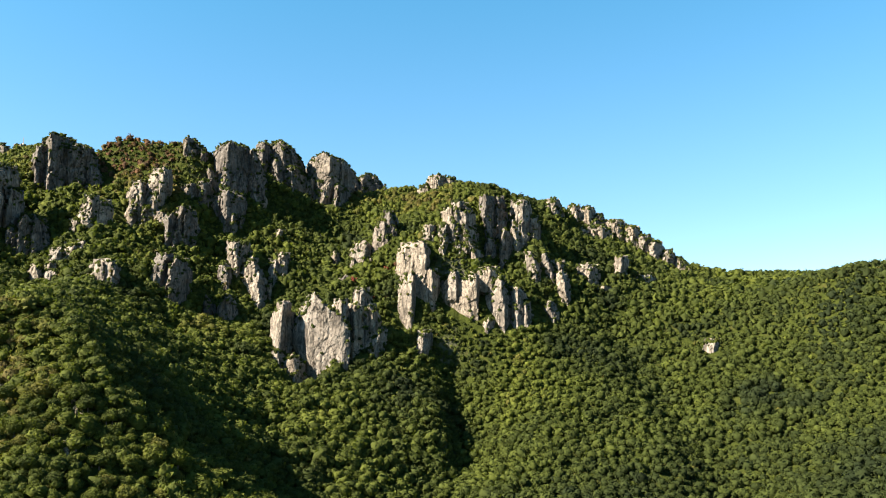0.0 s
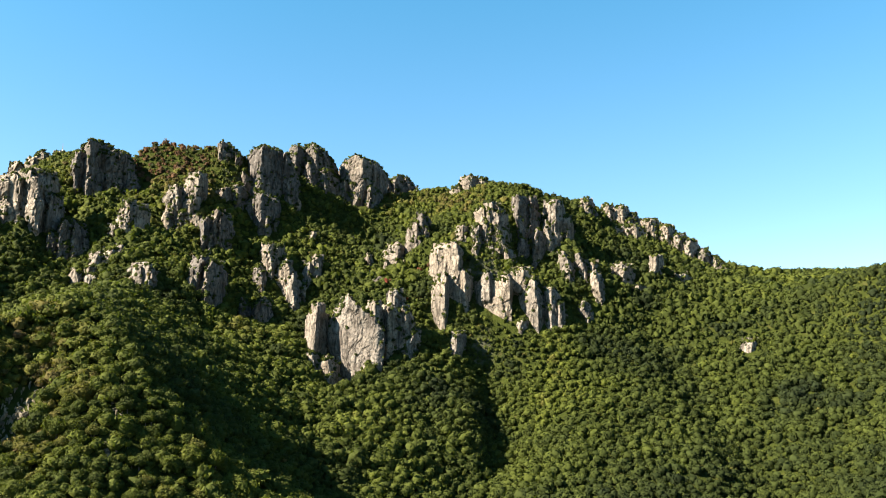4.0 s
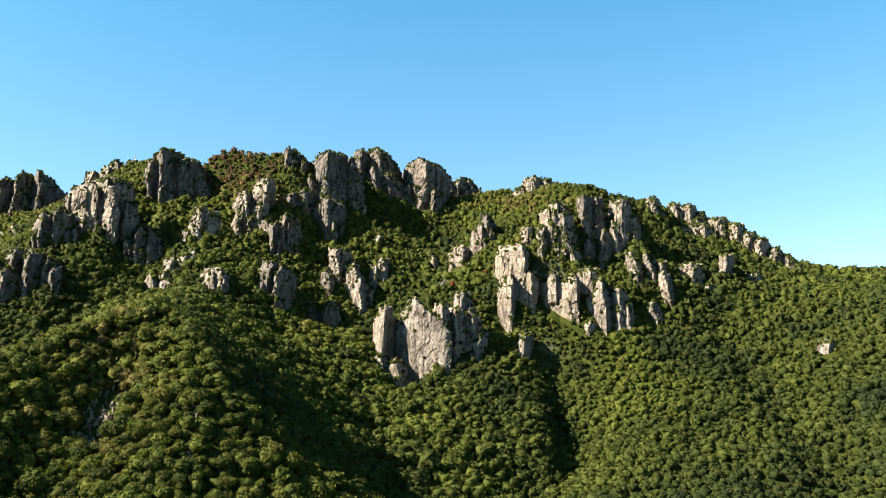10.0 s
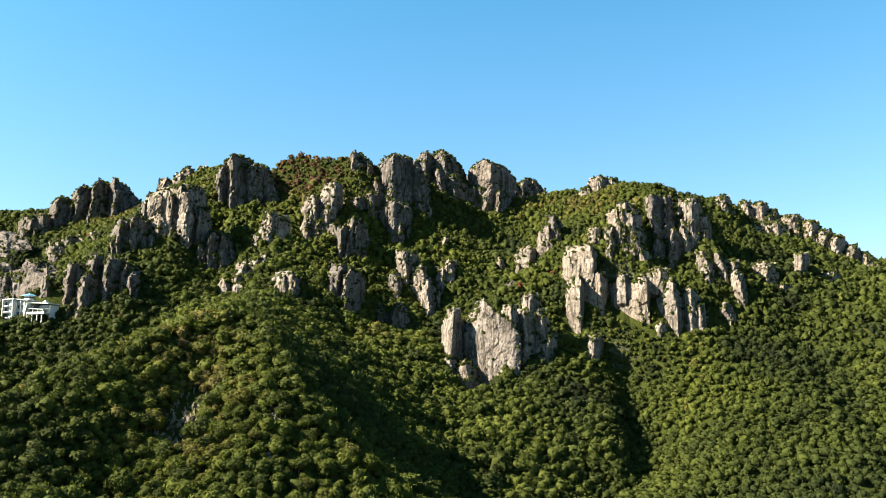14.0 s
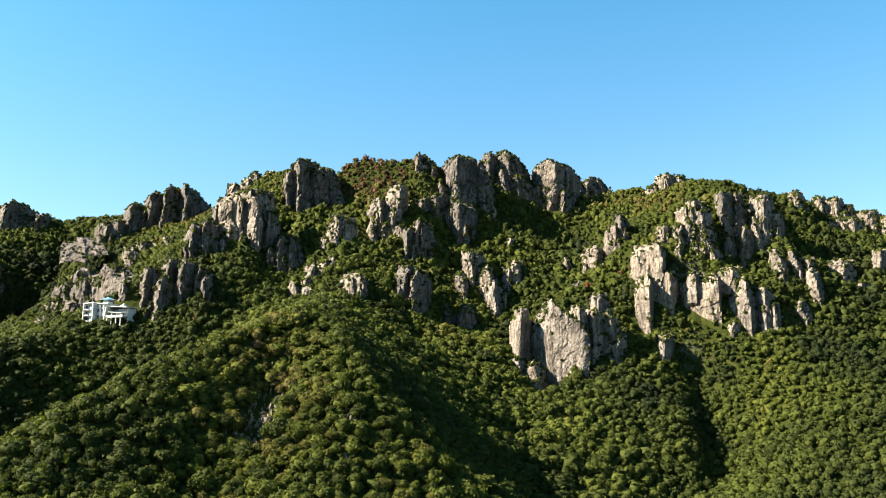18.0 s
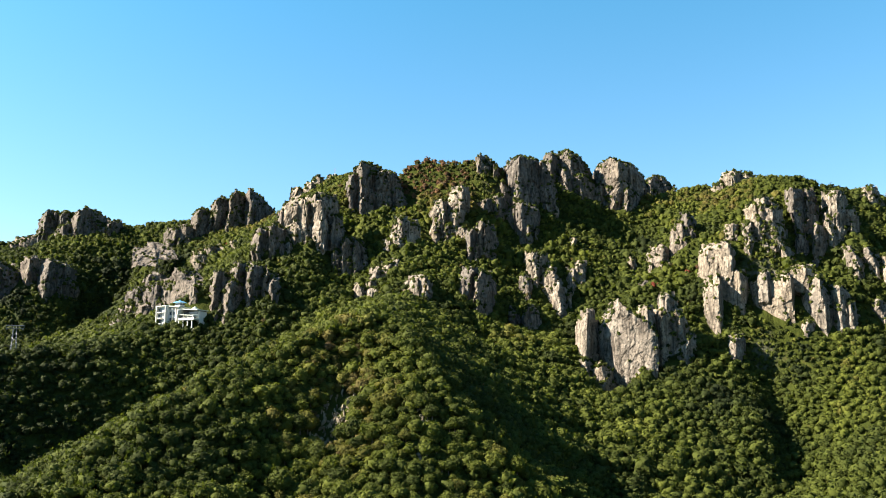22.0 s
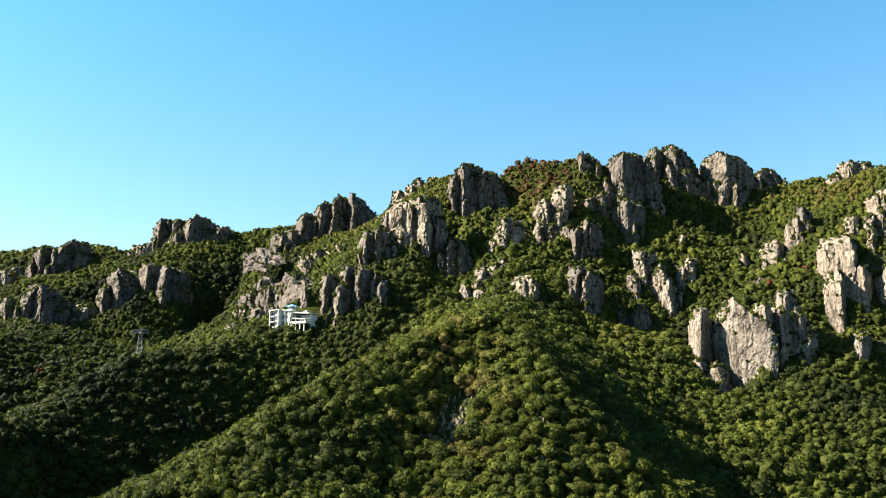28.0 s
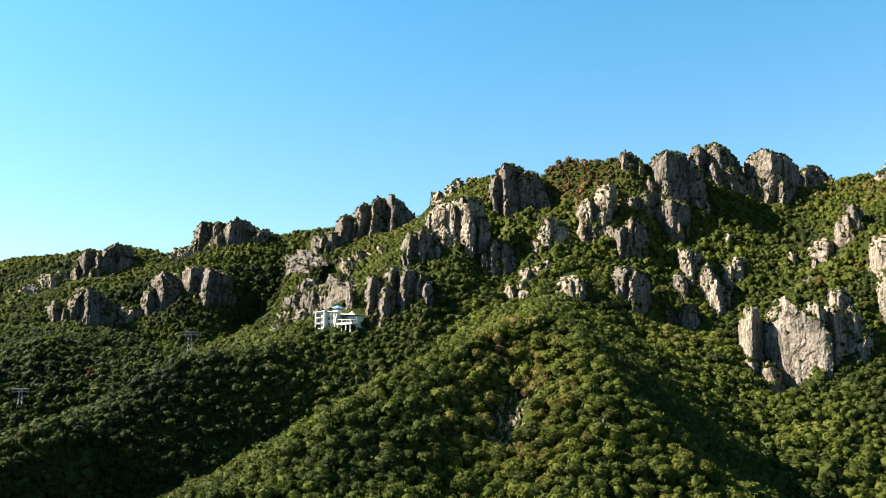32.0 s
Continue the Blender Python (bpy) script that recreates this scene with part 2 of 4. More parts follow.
crag("cliff", "broad pale granite cliff streaked with black", [(-425, 735, 290, 30, 59, 0.1, 'block', 0.8), (-406, 748, 298, 32, 45, 0.1, 'block', 0.3), (-397, 728, 287, 11, 39, 0.3, 'block', 0.6)])
crag("cliff", "grey granite blocks in front of a dark cleft", [(-450, 712, 257, 17, 28, 0.3), (-440, 720, 261, 19, 33, 0.15), (-445, 744, 281, 15, 32, 0.2)])
crag("ridge_dome", "large dark granite dome on the far ridge", [(-642, 937, 350, 33, 42, 0.35), (-623, 941, 357, 34, 51, 0.3), (-599, 953, 359, 46, 50, 0.3), (-664, 928, 334, 35, 43, 0.5)])
crag("outcrop", "grey granite tooth on a wooded slope", [(-680, 887, 306, 20, 31, 0.4), (-671, 893, 309, 21, 29, 0.5)])
crag("ridge_dome", "dark rounded granite peak on the distant ridge", [(-897, 917, 345, 39, 36, 0.35), (-874, 919, 343, 36, 34, 0.3), (-836, 912, 344, 50, 36, 0.4), (-798, 913, 327, 20, 15, 0.4)])
crag("cliff", "row of shaded granite buttresses above the woods", [(-461, 657, 208, 18, 39, 0.25), (-446, 658, 198, 27, 32, 0.2), (-447, 667, 217, 18, 30, 0.3), (-428, 661, 213, 17, 42, 0.15), (-417, 666, 208, 15, 30, 0.2), (-405, 655, 198, 7, 20, 0.3)])
crag("crag", "leaning weathered granite slabs behind the station", [(-547, 679, 203, 20, 24, 0.35), (-529, 680, 206, 21, 28, 0.4), (-521, 688, 218, 22, 34, 0.35), (-482, 648, 195, 8, 17, 0.5)])
crag("crag", "weathered granite ribs beside the station", [(-572, 687, 201, 20, 24, 0.45), (-576, 682, 190, 19, 22, 0.4), (-550, 671, 182, 16, 16, 0.45), (-579, 671, 172, 10, 9, 0.5)])
crag("outcrop", "low grey granite outcrop among trees", [(-576, 720, 221, 22, 13, 0.5), (-701, 856, 264, 16, 17, 0.4), (-688, 865, 276, 22, 15, 0.5)])
crag("outcrop", "low pale granite outcrop among shrubs", [(-580, 806, 256, 21, 15, 0.5), (-577, 817, 266, 22, 20, 0.45), (-538, 803, 266, 8, 9, 0.6)])
crag("spire", "slim pale granite spires on a wooded rib", [(-327, 760, 261, 12, 25, 0.3), (-325, 762, 272, 10, 18, 0.5), (-318, 767, 268, 13, 20, 0.4), (-337, 760, 248, 10, 15, 0.4)])
crag("crag", "broken grey granite arete with a shaded side", [(-373, 746, 249, 19, 37, 0.35), (-362, 750, 247, 20, 40, 0.3), (-380, 739, 235, 18, 32, 0.5), (-391, 733, 220, 17, 19, 0.4)])
crag("boulder_pile", "rounded pale granite boulders in a row", [(-350, 715, 200, 18, 24, 0.3), (-336, 721, 215, 12, 22, 0.3), (-329, 728, 221, 14, 21, 0.35), (-320, 732, 225, 10, 16, 0.4), (-333, 711, 195, 12, 17, 0.35)])
crag("boulder_pile", "pale angular granite boulder in the woods", [(-281, 701, 202, 22, 29, 0.3), (-293, 697, 191, 17, 18, 0.4)])
crag("crag", "cluster of pale granite columns and towers", [(-303, 810, 297, 17, 34, 0.2), (-286, 815, 312, 21, 44, 0.25), (-304, 801, 268, 11, 32, 0.25), (-295, 807, 270, 17, 32, 0.25), (-288, 808, 269, 14, 36, 0.2), (-277, 805, 267, 12, 18, 0.4)])
crag("crag", "tall narrow granite ribs beside a dark gully", [(-261, 790, 259, 10, 42, 0.25), (-253, 796, 268, 13, 49, 0.2), (-246, 800, 265, 13, 39, 0.2), (-261, 787, 229, 10, 15, 0.4)])
crag("crag", "grey granite steps on a wooded slope", [(-262, 848, 304, 17, 18, 0.4), (-248, 851, 308, 15, 33, 0.3), (-232, 861, 297, 26, 29, 0.4)])
crag("spire", "pale granite tooth above the gully", [(-205, 893, 307, 18, 31, 0.25), (-195, 895, 301, 12, 24, 0.45)])
crag("boulder_pile", "large pale rounded granite block above a shaded rock", [(-249, 732, 213, 15, 31, 0.25, 'lean', 0.7), (-236, 740, 209, 22, 39, 0.2, 'dome', 0.25), (-236, 727, 178, 12, 19, 0.3)])
crag("crag", "cluster of pale granite spires over a steep gully", [(-204, 787, 210, 16, 27, 0.3), (-197, 798, 235, 10, 34, 0.35), (-191, 805, 233, 16, 37, 0.35), (-180, 794, 217, 19, 52, 0.3), (-172, 786, 203, 13, 48, 0.25), (-167, 796, 193, 13, 32, 0.4)])
crag("crag", "low dark shaded rock wall in the gully", [(-208, 755, 176, 16, 27, 0.3), (-194, 761, 178, 20, 30, 0.3)])
crag("crag", "pale fractured granite teeth", [(-165, 814, 219, 13, 23, 0.35), (-157, 817, 226, 12, 30, 0.3)])
crag("outcrop", "small pale balanced rock in the woods", [(-170, 854, 257, 8, 12, 0.4), (-135, 903, 262, 6, 7, 0.5)])
crag("crag", "pale jagged granite blocks on a wooded rib", [(-111, 859, 234, 16, 24, 0.4, 'dome', 0.6), (-85, 858, 245, 27, 34, 0.4, 'lean', 0.65), (-73, 846, 226, 14, 23, 0.25, 'dome', 0.6), (-98, 812, 204, 15, 12, 0.5, 'lean', 0.6)])
crag("rock_face", "great pale granite face with long cracks", [(-107, 731, 175, 58, 89, 0.3, 'face', 0.94), (-139, 721, 168, 10, 35, 0.3, 'lean', 0.6), (-87, 716, 170, 10, 16, 0.3, 'dome', 0.5)])
crag("rock_face", "mossy granite bulges at the foot of the face", [(-139, 712, 128, 17, 18, 0.35, 'dome', 0.6), (-126, 711, 122, 17, 16, 0.4, 'dome', 0.65)])
crag("spire", "pale shattered granite columns beside the face", [(-72, 735, 182, 11, 23, 0.35, 'dome', 0.5), (-75, 725, 167, 11, 46, 0.15, 'block', 0.35), (-68, 728, 164, 9, 40, 0.15, 'block', 0.6), (-62, 730, 168, 10, 27, 0.25, 'ramp', 0.5), (-59, 729, 145, 16, 27, 0.35, 'lean', 0.6)])
crag("slab", "upright smooth pale granite slab", [(-27, 797, 234, 29, 43, 0.1, 'block', 0.86)])
crag("slab", "tall pale granite slab leaning on the wall", [(-35, 779, 200, 23, 57, 0.2, 'sail', 0.74)])
crag("slab", "pale granite blocks between slab and wall", [(-13, 787, 207, 18, 33, 0.3, 'dome', 0.6), (-18, 746, 145, 11, 17, 0.4, 'lean', 0.5)])
crag("rock_wall", "broad pale granite wall with vertical streaks", [(16, 791, 202, 40, 51, 0.1, 'wall', 0.88), (10, 784, 205, 12, 18, 0.3, 'dome', 0.6)])
crag("rock_wall", "rounded pale granite buttress of the wall", [(51, 785, 199, 31, 52, 0.2, 'buttress', 0.7), (40, 772, 160, 17, 17, 0.4, 'lean', 0.5), (69, 781, 189, 13, 23, 0.3, 'dome', 0.6), (69, 778, 169, 12, 18, 0.3, 'block', 0.5), (77, 776, 174, 7, 27, 0.3, 'tooth', 0.5), (43, 788, 209, 25, 15, 0.3, 'dome', 0.6)])
crag("spire", "stacked pale granite spire", [(17, 826, 281, 10, 16, 0.2, 'block', 0.75), (25, 830, 280, 13, 15, 0.2, 'ramp', 0.5), (9, 827, 276, 10, 13, 0.4, 'dome', 0.6), (23, 826, 271, 17, 19, 0.2, 'block', 0.55), (11, 823, 264, 11, 22, 0.3, 'tooth', 0.6), (2, 819, 256, 11, 23, 0.3, 'lean', 0.6), (21, 824, 253, 20, 23, 0.3, 'dome', 0.7), (28, 823, 244, 23, 28, 0.4, 'ramp', 0.6), (17, 821, 236, 24, 23, 0.2, 'block', 0.7), (0, 813, 238, 11, 25, 0.3, 'lean', 0.6), (-13, 826, 257, 10, 9, 0.6, 'lean', 0.6)])
crag("cliff", "dark granite towers divided by a deep cleft", [(51, 853, 292, 16, 56, 0.15), (62, 855, 292, 10, 34, 0.3), (65, 847, 253, 20, 55, 0.15), (49, 840, 245, 14, 39, 0.3)])
crag("cliff", "pale edged granite tower above the wall", [(83, 856, 289, 17, 37, 0.2), (78, 851, 257, 20, 51, 0.2), (93, 859, 270, 11, 30, 0.4)])
crag("summit_crag", "broken granite knob on the crest", [(-6, 981, 347, 20, 27, 0.35), (8, 986, 344, 25, 23, 0.45), (-21, 981, 334, 17, 15, 0.5)])
crag("outcrop", "grey granite knob in the woods", [(-62, 848, 265, 13, 19, 0.3), (-53, 852, 276, 13, 29, 0.35)])
crag("outcrop", "pale granite knob on the crest", [(123, 941, 309, 16, 13, 0.4)])
crag("crest_rocks", "jagged pale granite along the falling crest", [(158, 993, 313, 17, 27, 0.4), (173, 993, 311, 17, 28, 0.35), (186, 994, 303, 17, 22, 0.35), (204, 988, 294, 27, 23, 0.4), (222, 980, 285, 19, 25, 0.45), (235, 974, 273, 19, 24, 0.45)])
crag("crest_rocks", "bare sloping pale granite slabs of the crest", [(243, 969, 264, 21, 31, 0.5), (258, 965, 254, 21, 27, 0.5), (274, 960, 243, 24, 19, 0.5), (157, 957, 278, 20, 16, 0.35), (176, 959, 281, 23, 19, 0.35)])
crag("crag", "pale granite teeth on the wooded flank", [(92, 822, 228, 15, 31, 0.35), (106, 828, 229, 14, 27, 0.35), (116, 832, 221, 13, 20, 0.3), (103, 800, 179, 22, 32, 0.3), (118, 812, 205, 14, 42, 0.25)])
crag("outcrop", "scattered pale granite on the wooded flank", [(145, 858, 222, 22, 18, 0.5), (163, 853, 201, 19, 15, 0.5), (181, 865, 231, 11, 23, 0.4), (209, 879, 215, 19, 15, 0.5)])
crag("ridge_dome", "dark shaded granite tower on the distant slope", [(-978, 786, 290, 38, 43, 0.35), (-952, 781, 282, 31, 36, 0.3), (-946, 793, 299, 44, 28, 0.4)])
crag("outcrop", "rounded granite knobs on the distant slope", [(-1009, 742, 256, 24, 27, 0.4), (-1016, 726, 240, 32, 22, 0.45), (-1015, 774, 267, 33, 15, 0.5)])
crag("cliff", "dark shaded granite cliff with a pale edge", [(-883, 665, 205, 39, 34, 0.5), (-866, 674, 221, 40, 52, 0.35), (-844, 683, 219, 52, 49, 0.3)])
crag("cliff", "shaded granite buttress on the far spur", [(-824, 744, 227, 27, 37, 0.4), (-805, 757, 245, 59, 52, 0.35), (-779, 760, 253, 23, 26, 0.3), (-755, 770, 248, 42, 42, 0.3)])
crag("outcrop", "pale broken rock at the foot of the far spur", [(-820, 696, 199, 36, 21, 0.5), (-925, 891, 307, 37, 34, 0.5), (-903, 899, 309, 29, 26, 0.5)])
crag("slab", "lone pale tilted granite slab among trees", [(240, 762, 139, 16, 13, 0.5, 'lean', 0.7)])

# ---- ground: crest, spur and gully lines, with a sheet stretched between them ----
LINES = {
    "main_crest": [(-1400, 900, 322), (-1150, 865, 314), (-1000, 870, 312), (-930, 875, 302), (-870, 915, 326), (-800, 948, 327), (-750, 955, 334), (-700, 955, 332), (-630, 950, 345), (-560, 950, 352), (-492, 948, 381), (-440, 900, 358), (-390, 870, 369), (-357, 900, 374), (-320, 900, 366), (-280, 892, 363), (-240, 900, 369), (-216, 905, 362), (-202, 945, 355), (-150, 970, 318), (-77, 1030, 342), (-31, 990, 336), (-10, 985, 340), (42, 885, 315), (69, 910, 314), (117, 960, 309), (160, 1000, 317), (185, 996, 300), (240, 975, 262), (293, 975, 232), (346, 1000, 229), (450, 1020, 231), (700, 1050, 250)],
    "near_spur": [(-390, 850, 340), (-350, 800, 276), (-320, 755, 245), (-290, 690, 188), (-270, 600, 165), (-240, 495, 150), (-219, 482, 137), (-196, 468, 120), (-177, 456, 105), (-162, 440, 83), (-147, 424, 61), (-135, 410, 43), (-122, 388, 24)],
    "near_shoulder": [(-240, 495, 150), (-266, 469, 138), (-281, 447, 127), (-300, 418, 114), (-313, 391, 101), (-320, 360, 84), (-323, 331, 66), (-324, 306, 54), (-312, 273, 39)],
    "station_spur": [(-492, 940, 371), (-450, 830, 311), (-405, 755, 270), (-415, 705, 215), (-440, 665, 182), (-485, 636, 159), (-492, 606, 149), (-502, 580, 143), (-520, 545, 134), (-553, 516, 133), (-570, 465, 100), (-560, 420, 78), (-545, 380, 86), (-540, 300, 49)],
    "left_spur": [(-630, 945, 326), (-640, 850, 256), (-640, 770, 200), (-620, 690, 150)],
    "far_spur": [(-870, 910, 325), (-800, 800, 256), (-770, 740, 232), (-760, 680, 140)],
    "far_hill": [(-950, 840, 294), (-930, 700, 228), (-850, 640, 183), (-770, 600, 159), (-735, 520, 147), (-700, 400, 90)],
    "boulder_spur": [(-285, 885, 345), (-292, 800, 261), (-270, 760, 224), (-245, 725, 184), (-225, 690, 134)],
    "mid_spur": [(-208, 935, 344), (-205, 860, 280), (-200, 810, 233), (-192, 770, 173), (-188, 735, 128)],
    "face_spur": [(-120, 960, 305), (-110, 870, 217), (-100, 800, 194), (-92, 755, 165)],
    "wall_spur": [(42, 895, 304), (30, 855, 280), (22, 838, 252)],
    "east_knoll": [(101, 935, 298), (112, 868, 222), (108, 845, 205)],
    "right_hill": [(700, 560, 225), (450, 690, 206), (366, 745, 206), (345, 780, 201), (320, 850, 190), (300, 930, 209)],
    "right_foot": [(307, 739, 133), (287, 676, 95), (270, 618, 63), (256, 565, 40), (242, 516, 22), (230, 472, 5)],
    "station_bench": [(-507, 624, 158), (-485, 636, 159), (-462, 648, 160)],
    "station_front": [(-500, 608, 150), (-478, 620, 151), (-452, 634, 151)],
    "gully_mid": [(-223, 739, 165), (-188, 701, 139), (-153, 657, 103), (-125, 615, 70), (-106, 577, 46), (-95, 545, 29), (-87, 501, 6)],
    "gully_upper": [(-240, 850, 262), (-232, 800, 215), (-226, 765, 186)],
    "gully_near": [(-400, 790, 248), (-375, 735, 210), (-375, 690, 190), (-382, 620, 128), (-425, 560, 68), (-465, 500, 28), (-492, 420, 8), (-495, 320, 0)],
    "gully_left": [(-560, 880, 287), (-570, 760, 190), (-590, 650, 140), (-630, 560, 110), (-640, 450, 70), (-620, 300, 35)],
    "gully_far": [(-740, 900, 259), (-710, 800, 174), (-700, 700, 149), (-690, 610, 123)],
    "gully_lobe": [(-10, 775, 123), (10, 742, 90), (18, 706, 63), (14, 668, 34), (-3, 622, 11), (-12, 570, -14)],
    "gully_right": [(158, 799, 141), (176, 755, 107), (189, 705, 74), (196, 653, 44), (199, 608, 21), (194, 547, -9)],
    "gully_wall": [(-62, 900, 264), (-58, 830, 212), (-60, 770, 165), (-62, 735, 145)],
    "near_lobe": [(-211, 470, 125), (-195, 435, 95), (-188, 409, 73), (-180, 380, 48), (-171, 351, 28)],
    "left_lobe": [(-285, 435, 120), (-280, 394, 90), (-280, 362, 68), (-275, 332, 48), (-265, 302, 32)],
    "lobe_one": [(-33, 737, 128), (-40, 689, 95), (-45, 643, 61), (-48, 603, 36), (-48, 568, 18), (-46, 523, -5)],
    "lobe_two": [(60, 766, 134), (68, 719, 104), (71, 666, 69), (69, 618, 43), (65, 568, 18), (63, 526, -5)],
    "lobe_one_lip": [(-29, 734, 123), (-9, 690, 90), (0, 652, 65), (-3, 614, 39), (-16, 568, 18)],
    "lobe_two_lip": [(126, 765, 135), (142, 721, 106), (155, 672, 75), (162, 619, 47), (163, 572, 25)],
    "right_far": [(390, 698, 181), (369, 618, 114), (329, 537, 56), (286, 458, 11)],
    "foot": [(-1500, 300, 60), (-900, 250, 25), (-600, 200, 10), (-200, 180, 0), (0, 150, -25), (600, 250, 10)],
    "back": [(-1600, 1250, 160), (-800, 1300, 140), (0, 1350, 130), (800, 1350, 150)],
    "gully_scree": [(-247, 476, 130), (-243, 458, 102), (-241, 432, 77), (-243, 409, 62), (-239, 385, 43), (-226, 352, 25)],
}
STEP, GX, GY = 8.0, -1600.0, 120.0
NX, NY = 301, 156


def lay(total, count, x, y, z, weight=1.0):
    i, j = int(round((y - GY) / STEP)), int(round((x - GX) / STEP))
    if 0 <= i < NY and 0 <= j < NX:
        total[i, j] += z * weight
        count[i, j] += weight


def sheet():
    total, count = np.zeros((NY, NX)), np.zeros((NY, NX))
    for pts in LINES.values():
        for a, b in zip(pts, pts[1:]):
            n = int(math.hypot(b[0] - a[0], b[1] - a[1]) / 3) + 2
            for s in np.linspace(0, 1, n):
                lay(total, count, *(a[c] + (b[c] - a[c]) * s for c in range(3)))
    seats = []
    for name, _, columns in CRAGS:
        free = name in ("pillar_crag", "crest_rocks", "ridge_dome", "spire", "slab", "rock_face", "rock_wall")     # these stand clear of the slope, the rest are steps in it
        for x, y, top, w, h, taper, *_ in columns:
            r = math.hypot(x, y)
            dx, dy, reach = x / r, y / r, 0.45 * min(w, h) + 5
            for u in (-0.36, 0.0, 0.36) if w > 22 else (0.0,):
                seats.append((x - dx * reach + u * w * dy, y - dy * reach - u * w * dx, top - h + 1))
                seats.append((x + u * w * dy, y - u * w * dx, top - (0.95 if free else 0.58) * h))
                if free and w > 22:
                    seats.append((x - 0.6 * dx * reach + u * w * dy, y - 0.6 * dy * reach - u * w * dx, top - h - 2))
                if not free:
                    seats.append((x + dx * reach + u * w * dy, y + dy * reach - u * w * dx, top - 0.12 * h))
    for x, y, z in seats:      # the crags' seats take the place of the lines near them
        i, j = int(round((y - GY) / STEP)), int(round((x - GX) / STEP))
        total[max(i - 1, 0):i + 2, max(j - 1, 0):j + 2] = 0
        count[max(i - 1, 0):i + 2, max(j - 1, 0):j + 2] = 0
    for x, y, z in seats:
        lay(total, count, x, y, z)
    fixed = count > 0
    value = np.where(fixed, total / np.maximum(count, 1e-9), 0)
    h = np.where(fixed, value, 100.0)
    for k in (32, 16, 8, 4, 2, 1):
        for _ in range(160 if k > 1 else 320):
            p = np.pad(h, k, mode="edge")
            h = np.where(fixed, value, (p[2 * k:, k:-k] + p[:-2 * k, k:-k] + p[k:-k, 2 * k:] + p[k:-k, :-2 * k]) / 4)
    for _ in range(3):
        p = np.pad(h, 1, mode="edge")
        h = 0.5 * h + 0.125 * (p[2:, 1:-1] + p[:-2, 1:-1] + p[1:-1, 2:] + p[1:-1, :-2])
    return h


SHEET = sheet()


def height(x, y):
    """The ground's height at arrays x, y."""
    u, v = np.clip((x - GX) / STEP, 0, NX - 1.001), np.clip((y - GY) / STEP, 0, NY - 1.001)
    j, i = u.astype(int), v.astype(int)
    a, b = u - j, v - i
    z = (SHEET[i, j] * (1 - a) + SHEET[i, j + 1] * a) * (1 - b) + (SHEET[i + 1, j] * (1 - a) + SHEET[i + 1, j + 1] * a) * b
    return z + 1.6 * fbm(x / 26, y / 26, x * 0, 3, 4)


def build_ground():
    xs = np.concatenate([np.linspace(-4500, -1600, 12), np.arange(-1580, -1100, 20), np.arange(-1100, 640, 5.0), np.arange(640, 800, 20), np.linspace(800, 4500, 12)])
    ys = np.concatenate([np.linspace(-4000, 120, 14), np.arange(150, 320, 15), np.arange(320, 1080, 5.0), np.arange(1080, 1360, 20), np.linspace(1360, 4600, 10)])
    x, y = np.meshgrid(xs, ys)
    far = np.maximum(np.maximum(-1600 - x, x - 800), np.maximum(120 - y, y - 1360)).clip(0)
    z = height(x, y) * np.exp(-far / 700)
    n, m = len(ys), len(xs)
    idx = np.arange(n * m).reshape(n, m)
    faces = np.stack([idx[:-1, :-1], idx[:-1, 1:], idx[1:, 1:], idx[1:, :-1]], -1).reshape(-1, 4)
    me = bpy.data.meshes.new("ground")
    me.from_pydata(np.stack([x, y, z], -1).reshape(-1, 3).tolist(), [], faces.tolist())
    me.materials.append(GROUND)
    tagged(new("ground", me), "steep mountain ground of dark earth and bare rock under woods", "ground", kind="structure")


build_ground()


# ---- crags ----
OUTLINES = {     # height, left and right end, as parts of the whole
    "block": [(0, -0.05, 1.04), (0.5, 0, 1), (0.82, 0.02, 0.98), (0.94, 0.07, 0.93), (1, 0.16, 0.84)],
    "dome": [(0, -0.06, 1.06), (0.4, 0, 1), (0.68, 0.03, 0.96), (0.86, 0.12, 0.86), (1, 0.28, 0.7)],
    "tooth": [(0, -0.05, 1.05), (0.35, 0, 1), (0.65, 0.06, 0.92), (0.86, 0.16, 0.76), (1, 0.28, 0.6)],
    "lean": [(0, -0.1, 0.92), (0.4, 0, 0.97), (0.7, 0.1, 1), (0.88, 0.26, 0.99), (1, 0.42, 0.9)],
    "ramp": [(0, -0.05, 1.08), (0.4, 0, 1), (0.68, 0.02, 0.84), (0.88, 0.05, 0.62), (1, 0.12, 0.45)],
    "face": [(0, 0.46, 0.58), (0.13, 0.38, 0.77), (0.29, 0.25, 0.96), (0.5, 0.1, 1), (0.68, 0.07, 0.98), (0.8, 0.13, 0.84), (0.9, 0.24, 0.6), (1, 0.36, 0.42)],
    "sail": [(0, 0.3, 0.95), (0.16, 0, 1), (0.5, 0.12, 0.98), (0.85, 0.35, 0.92), (1, 0.5, 0.84)],
    "wall": [(0, 0.4, 1), (0.25, 0.2, 1), (0.5, 0, 0.98), (0.9, 0, 1), (1, 0.1, 0.92)],
    "buttress": [(0, 0.1, 0.95), (0.4, 0, 1), (0.7, 0.1, 0.88), (0.92, 0.34, 0.74), (1, 0.5, 0.66)],
    "pillar": [(0, 0.05, 0.75), (0.15, 0, 0.86), (0.4, 0, 1), (0.74, 0.02, 1), (0.88, 0.05, 0.9), (0.96, 0.08, 0.66), (1, 0.14, 0.5)]}


